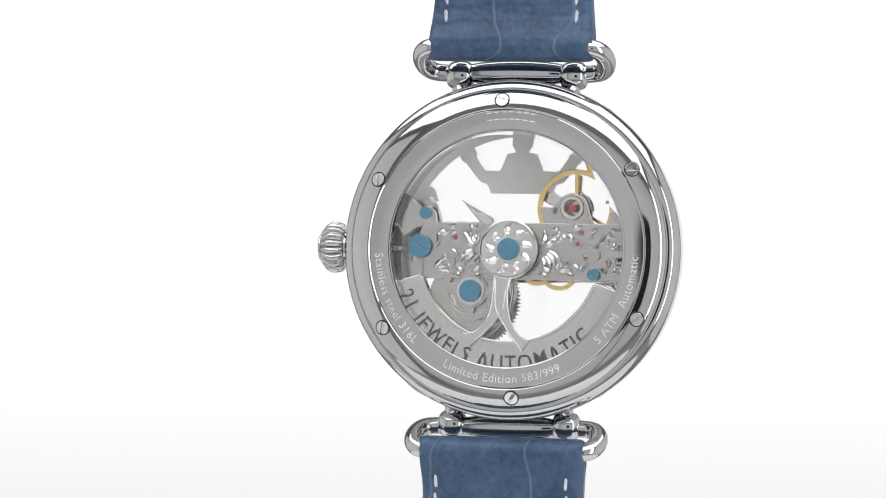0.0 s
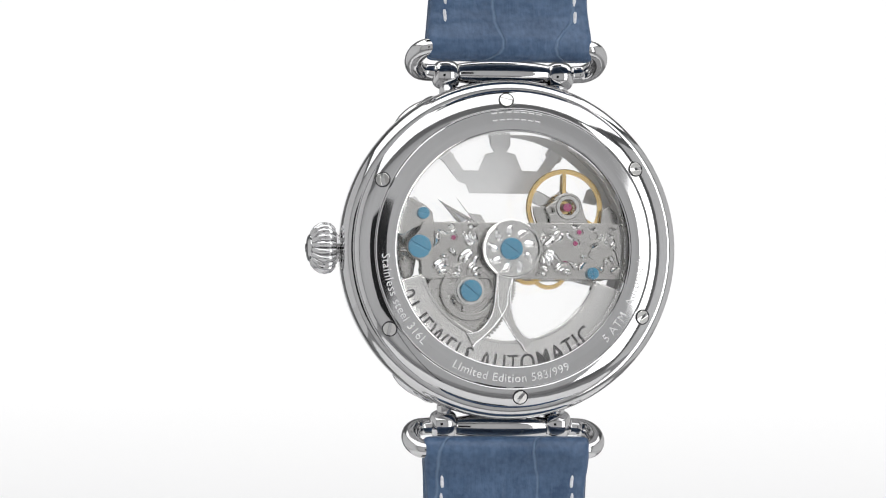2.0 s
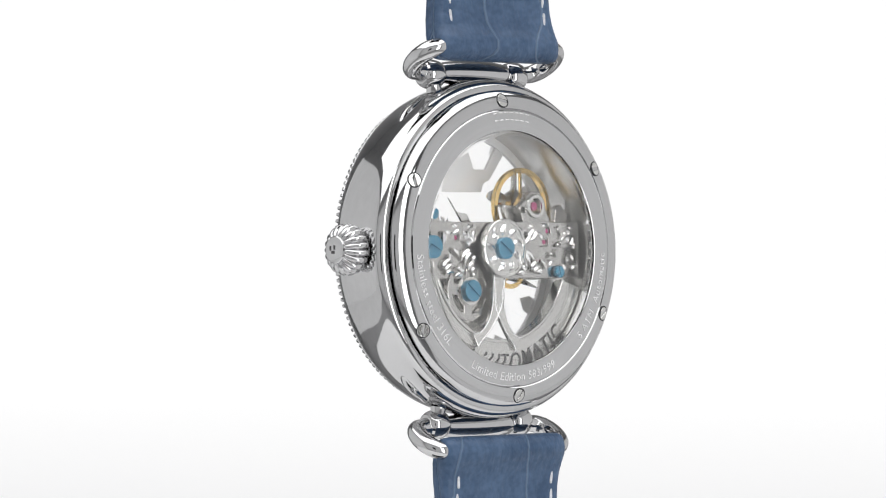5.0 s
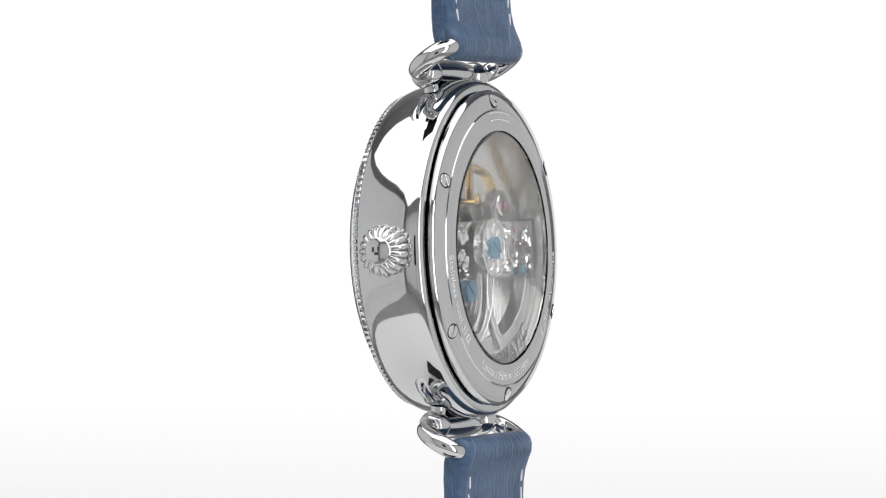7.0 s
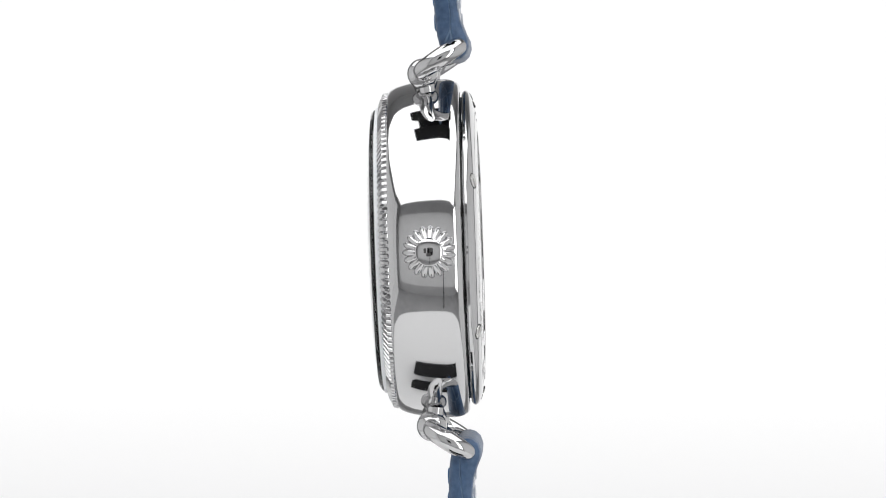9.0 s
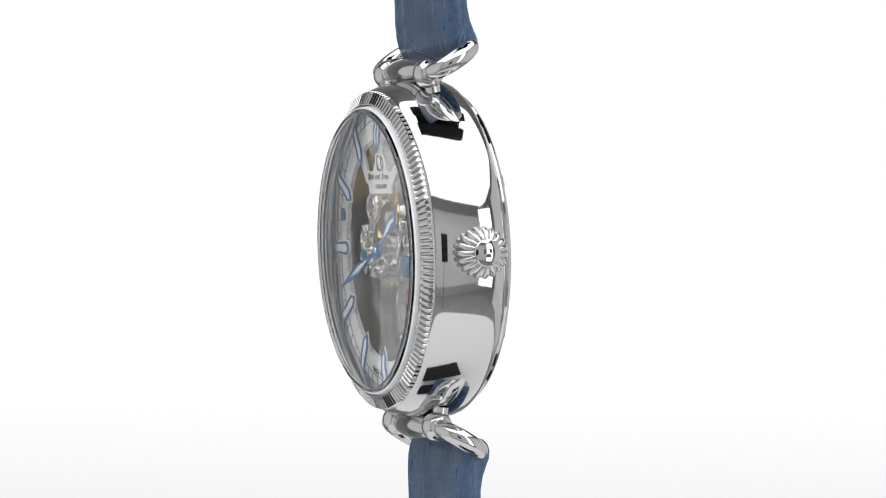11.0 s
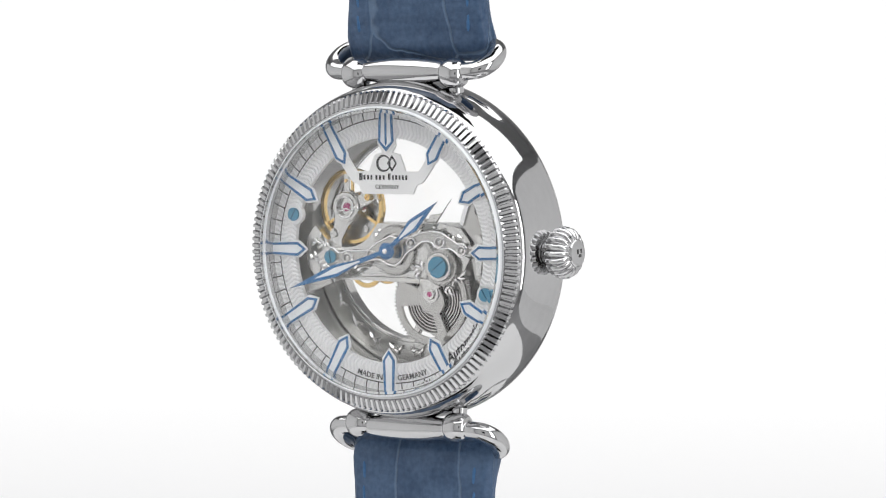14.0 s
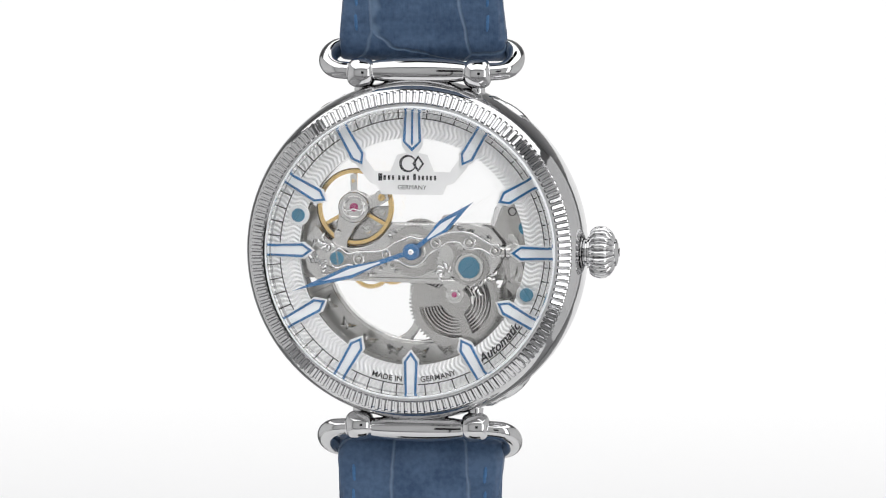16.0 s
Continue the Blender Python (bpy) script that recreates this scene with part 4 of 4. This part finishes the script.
part("corner_cock", plate([[(9.6, 3.2), (9.8, 4.6), (10.6, 5.4), (11.6, 5.2), (13.2, 6.8), (14.2, 5.6), (14.6, 3.0), (13.8, 1.4), (12.0, 2.6)]], 0.9, 2.0, 0.1), PLATE, watch, "steel corner cock")
screw_blue(11.0, 4.45, 0.75, 1.9, 2.5, 10, watch)
part("edge_cock", plate([[(-14.4, 4.2), (-13.2, 5.6), (-12.2, 5.0), (-12.0, 3.5), (-12.0, -3.9), (-14.4, -3.2)]], -0.6, 0.5, 0.1), PLATE, watch)
part("click_spring", plate([[(6.4, 6.4), (4.2, 3.4), (2.6, 3.2), (3.4, 4.4), (5.0, 4.6)]], 0.2, 0.5, 0.05), BRIGHT, watch, "pointed steel click spring")
screw_blue(4.97, -5.28, 1.35, 0.8, 2.5, 40, drum)
ring = [circ(4.97, -5.28, 3.75, 60)]
for k in range(4):
    ring.append(arc(4.97, -5.28, 2.9, 20 + 90 * k, 82 + 90 * k, 12) + arc(4.97, -5.28, 2.1, 76 + 90 * k, 26 + 90 * k, 12))
part("drum_plate", plate(ring, 1.0, 1.7, 0.08), PLATE, drum, "slotted steel drum plate")
for k in range(3):
    part("drum_arc", plate([arc(4.97, -5.28, 4.3 + 0.42 * k, 100, 250, 30) + arc(4.97, -5.28, 4.52 + 0.42 * k, 250, 100, 30)], 0.8, 1.5, 0.05), BRIGHT, drum)
part("drum_boss", lathe([(1.45, 0.8), (1.75, 0.8), (1.75, 2.0), (1.45, 2.0)], 48), BRIGHT, drum).location = (4.97 * MM, 0, -5.28 * MM)
rear_cock = [(-5.4, 3.3), (-5.2, 4.4), (-4.8, 5.2), (-5.6, 5.9), (-6.1, 6.2)] + arc(QX, QZ, 1.85, 30, 160, 14) + [(-9.7, 4.6), (-10.3, 3.3)]
rear_cock_ob = part("rear_cock", plate([rear_cock, circ(QX, QZ, 1.0, 28), circ(-4.95 - 0.6, 4.9, 0.4, 16)], 0.5, 1.5, 0.1), PLATE, watch, "steel rear balance cock")
part("cock_ring", lathe([(1.05, 1.45), (1.5, 1.45), (1.55, 1.6), (1.45, 1.75), (1.05, 1.75)], 40), BRIGHT, rear_cock_ob).location = (QX * MM, 0, QZ * MM)
part("jewel", disc(QX, QZ, 0.55, 1.0, 1.4, 0.1, 24), RUBY, rear_cock_ob, "pink ruby bearing")

# rotor: disc, branching stem and heavy crescent
rotor_cuts = spray(0, 0, 9, 1.7, 1.7, 0.78, 75)
rotor = part("rotor", plate([circ(0, 0, 3.7, 72)] + rotor_cuts, 3.2, 3.6, 0.08), BRIGHT, watch, "steel winding rotor with leaf cuts")
part("engraving", grooves(rotor_cuts, 3.58, 0.2), CUT, rotor, "bright leaf cuts", sharp=50)
part("rotor_rim", lathe([(3.3, 3.5), (3.75, 3.5), (3.75, 3.7), (3.6, 3.78), (3.4, 3.74)], 72), BRIGHT, rotor)
part("rotor_base", plate([circ(0, 0, 3.6, 72)], 2.7, 3.2, 0.05), PLATE, rotor)
screw_blue(0, 0, 1.4, 3.4, 4.0, 35, rotor)
for pts, y0, y1 in (([(0.75, -3.3, 1.0), (1.1, -5.2, 0.8), (1.35, -7.2, 0.75), (2.2, -9.0, 0.5), (3.5, -10.5, 0.42), (4.6, -11.2, 0.6), (5.2, -11.5, 0.9)], 2.75, 3.35),
                    ([(0.65, -3.3, 1.0), (0.85, -5.2, 0.8), (0.75, -7.4, 0.75), (0.0, -9.3, 0.48), (-1.0, -10.9, 0.45), (-1.9, -11.7, 0.6), (-2.4, -12.1, 0.95)], 2.70, 3.30)):
    one, two = band(pts)
    leg = part("rotor_stem", plate([one + two[::-1]], y0, y1, 0.1), BRIGHT, rotor, "branching polished stem")
    for edge in (one, two):
        part("rolled_edge", tube([(x, y1, z) for x, z in edge], 0.11, 8), CUT, leg, sharp=60)
part("stem_slot", plate([[(0.55, -4.2), (0.62, -6.8), (0.85, -7.4), (1.25, -7.4), (1.45, -6.8), (1.3, -4.2)]], 3.3, 3.37, 0.02), BRUSHED, rotor)
weight = part("rotor_weight", plate([sector(11.7, 15.1, 200, 344, 60)], 1.4, 2.9, 0.15), BRUSHED, rotor, "heavy grey crescent weight")
part("weight_rim", plate([sector(11.5, 11.95, 202, 342, 60)], 1.2, 3.05, 0.1), BRIGHT, weight)
part("words", lettering("21 JEWELS AUTOMATIC", 2.55, 2.93, 0.05, back=True, radius=15.1, angle=258.5, inward=True, spacing=1.12, bold=0.03), GREY_INK, weight, "large dark grey capitals")
scroll = []
for k in range(9):
    a = 212 + 15 * k
    x, z = 13.1 * math.cos(radians(a)), 13.1 * math.sin(radians(a))
    for s in (-1, 1):
        scroll.append(petal(x, z, a + 90 * s, 1.3, 0.5, 80 * s))
        scroll.append(petal(x, z, a + 60 * s, 0.9, 0.4, -60 * s))
part("engraving", grooves(scroll, 1.07, -0.2), CUT, weight, "bright scroll cuts", sharp=50)
part("weight_face", plate([sector(11.9, 14.4, 203, 341, 60)] + scroll, 1.05, 1.42, 0.06), PLATE, weight, "floral engraved inner face")

# seat the groups at their depths in the case
for ob in watch.children:
    kind = ob.name.split(".")[0]
    if kind in ("case", "gap_shade", "winding_stem"):
        ob.location.y -= 0.8 * MM
    elif kind in ("bezel", "front_crystal"):
        ob.location.y -= 1.0 * MM
    elif kind in ("case_back", "rear_crystal"):
        ob.location.y -= 0.65 * MM
    elif kind == "crown":
        ob.location.y -= 0.4 * MM
    elif kind in ("front_bridge", "hour_wheel", "setting_wheel", "ribbon_bridge", "ratchet_wheel", "barrel_cock", "keyless_works", "screw_seat", "front_cock") or (kind == "jewel" and ob.data.vertices[0].co.y < -0.003):
        ob.location.y += 0.9 * MM
    elif kind == "mainspring_barrel":
        ob.location.y += 0.5 * MM

# ---------------------------------------------------------------- movement in time
TURN = [168.04, 173.47, 178.91, 184.4, 189.93, 195.53, 201.19, 206.94, 212.75, 218.56, 224.29, 229.86, 235.29, 240.7, 246.1, 251.6, 257.2, 262.9, 268.6, 274.1, 279.5, 284.9, 290.4, 296.1,
        301.9, 307.84, 314.0, 320.2, 326.49, 332.83, 339.32, 345.92, 352.59]
# sideways drift of the hanging watch, in millimetres
DRIFT = [0, 0, 0, 0, 0, 0, 0, 0, 0.03, 0.06, 0.1, 0.13, 0.15, 0.15, 0.1, -0.05, -0.3, -0.55, -0.78, -0.92, -1.0, -1.05, -1.08, -1.08, -1.07, -1.03, -0.95, -0.85, -0.73, -0.6, -0.46, -0.32, -0.17]


def motions():
    rows = []
    for i, a in enumerate(TURN):
        rows.append((i * 0.5, Matrix.Translation(((2.884 + DRIFT[i]) * MM, 0, 0)) @ pose(0, 0, 0, 0, 0, a) @ pose(-5.681 * MM, -2.962 * MM, -0.055 * MM, 2.653)))
    walk(watch, rows)


motions()
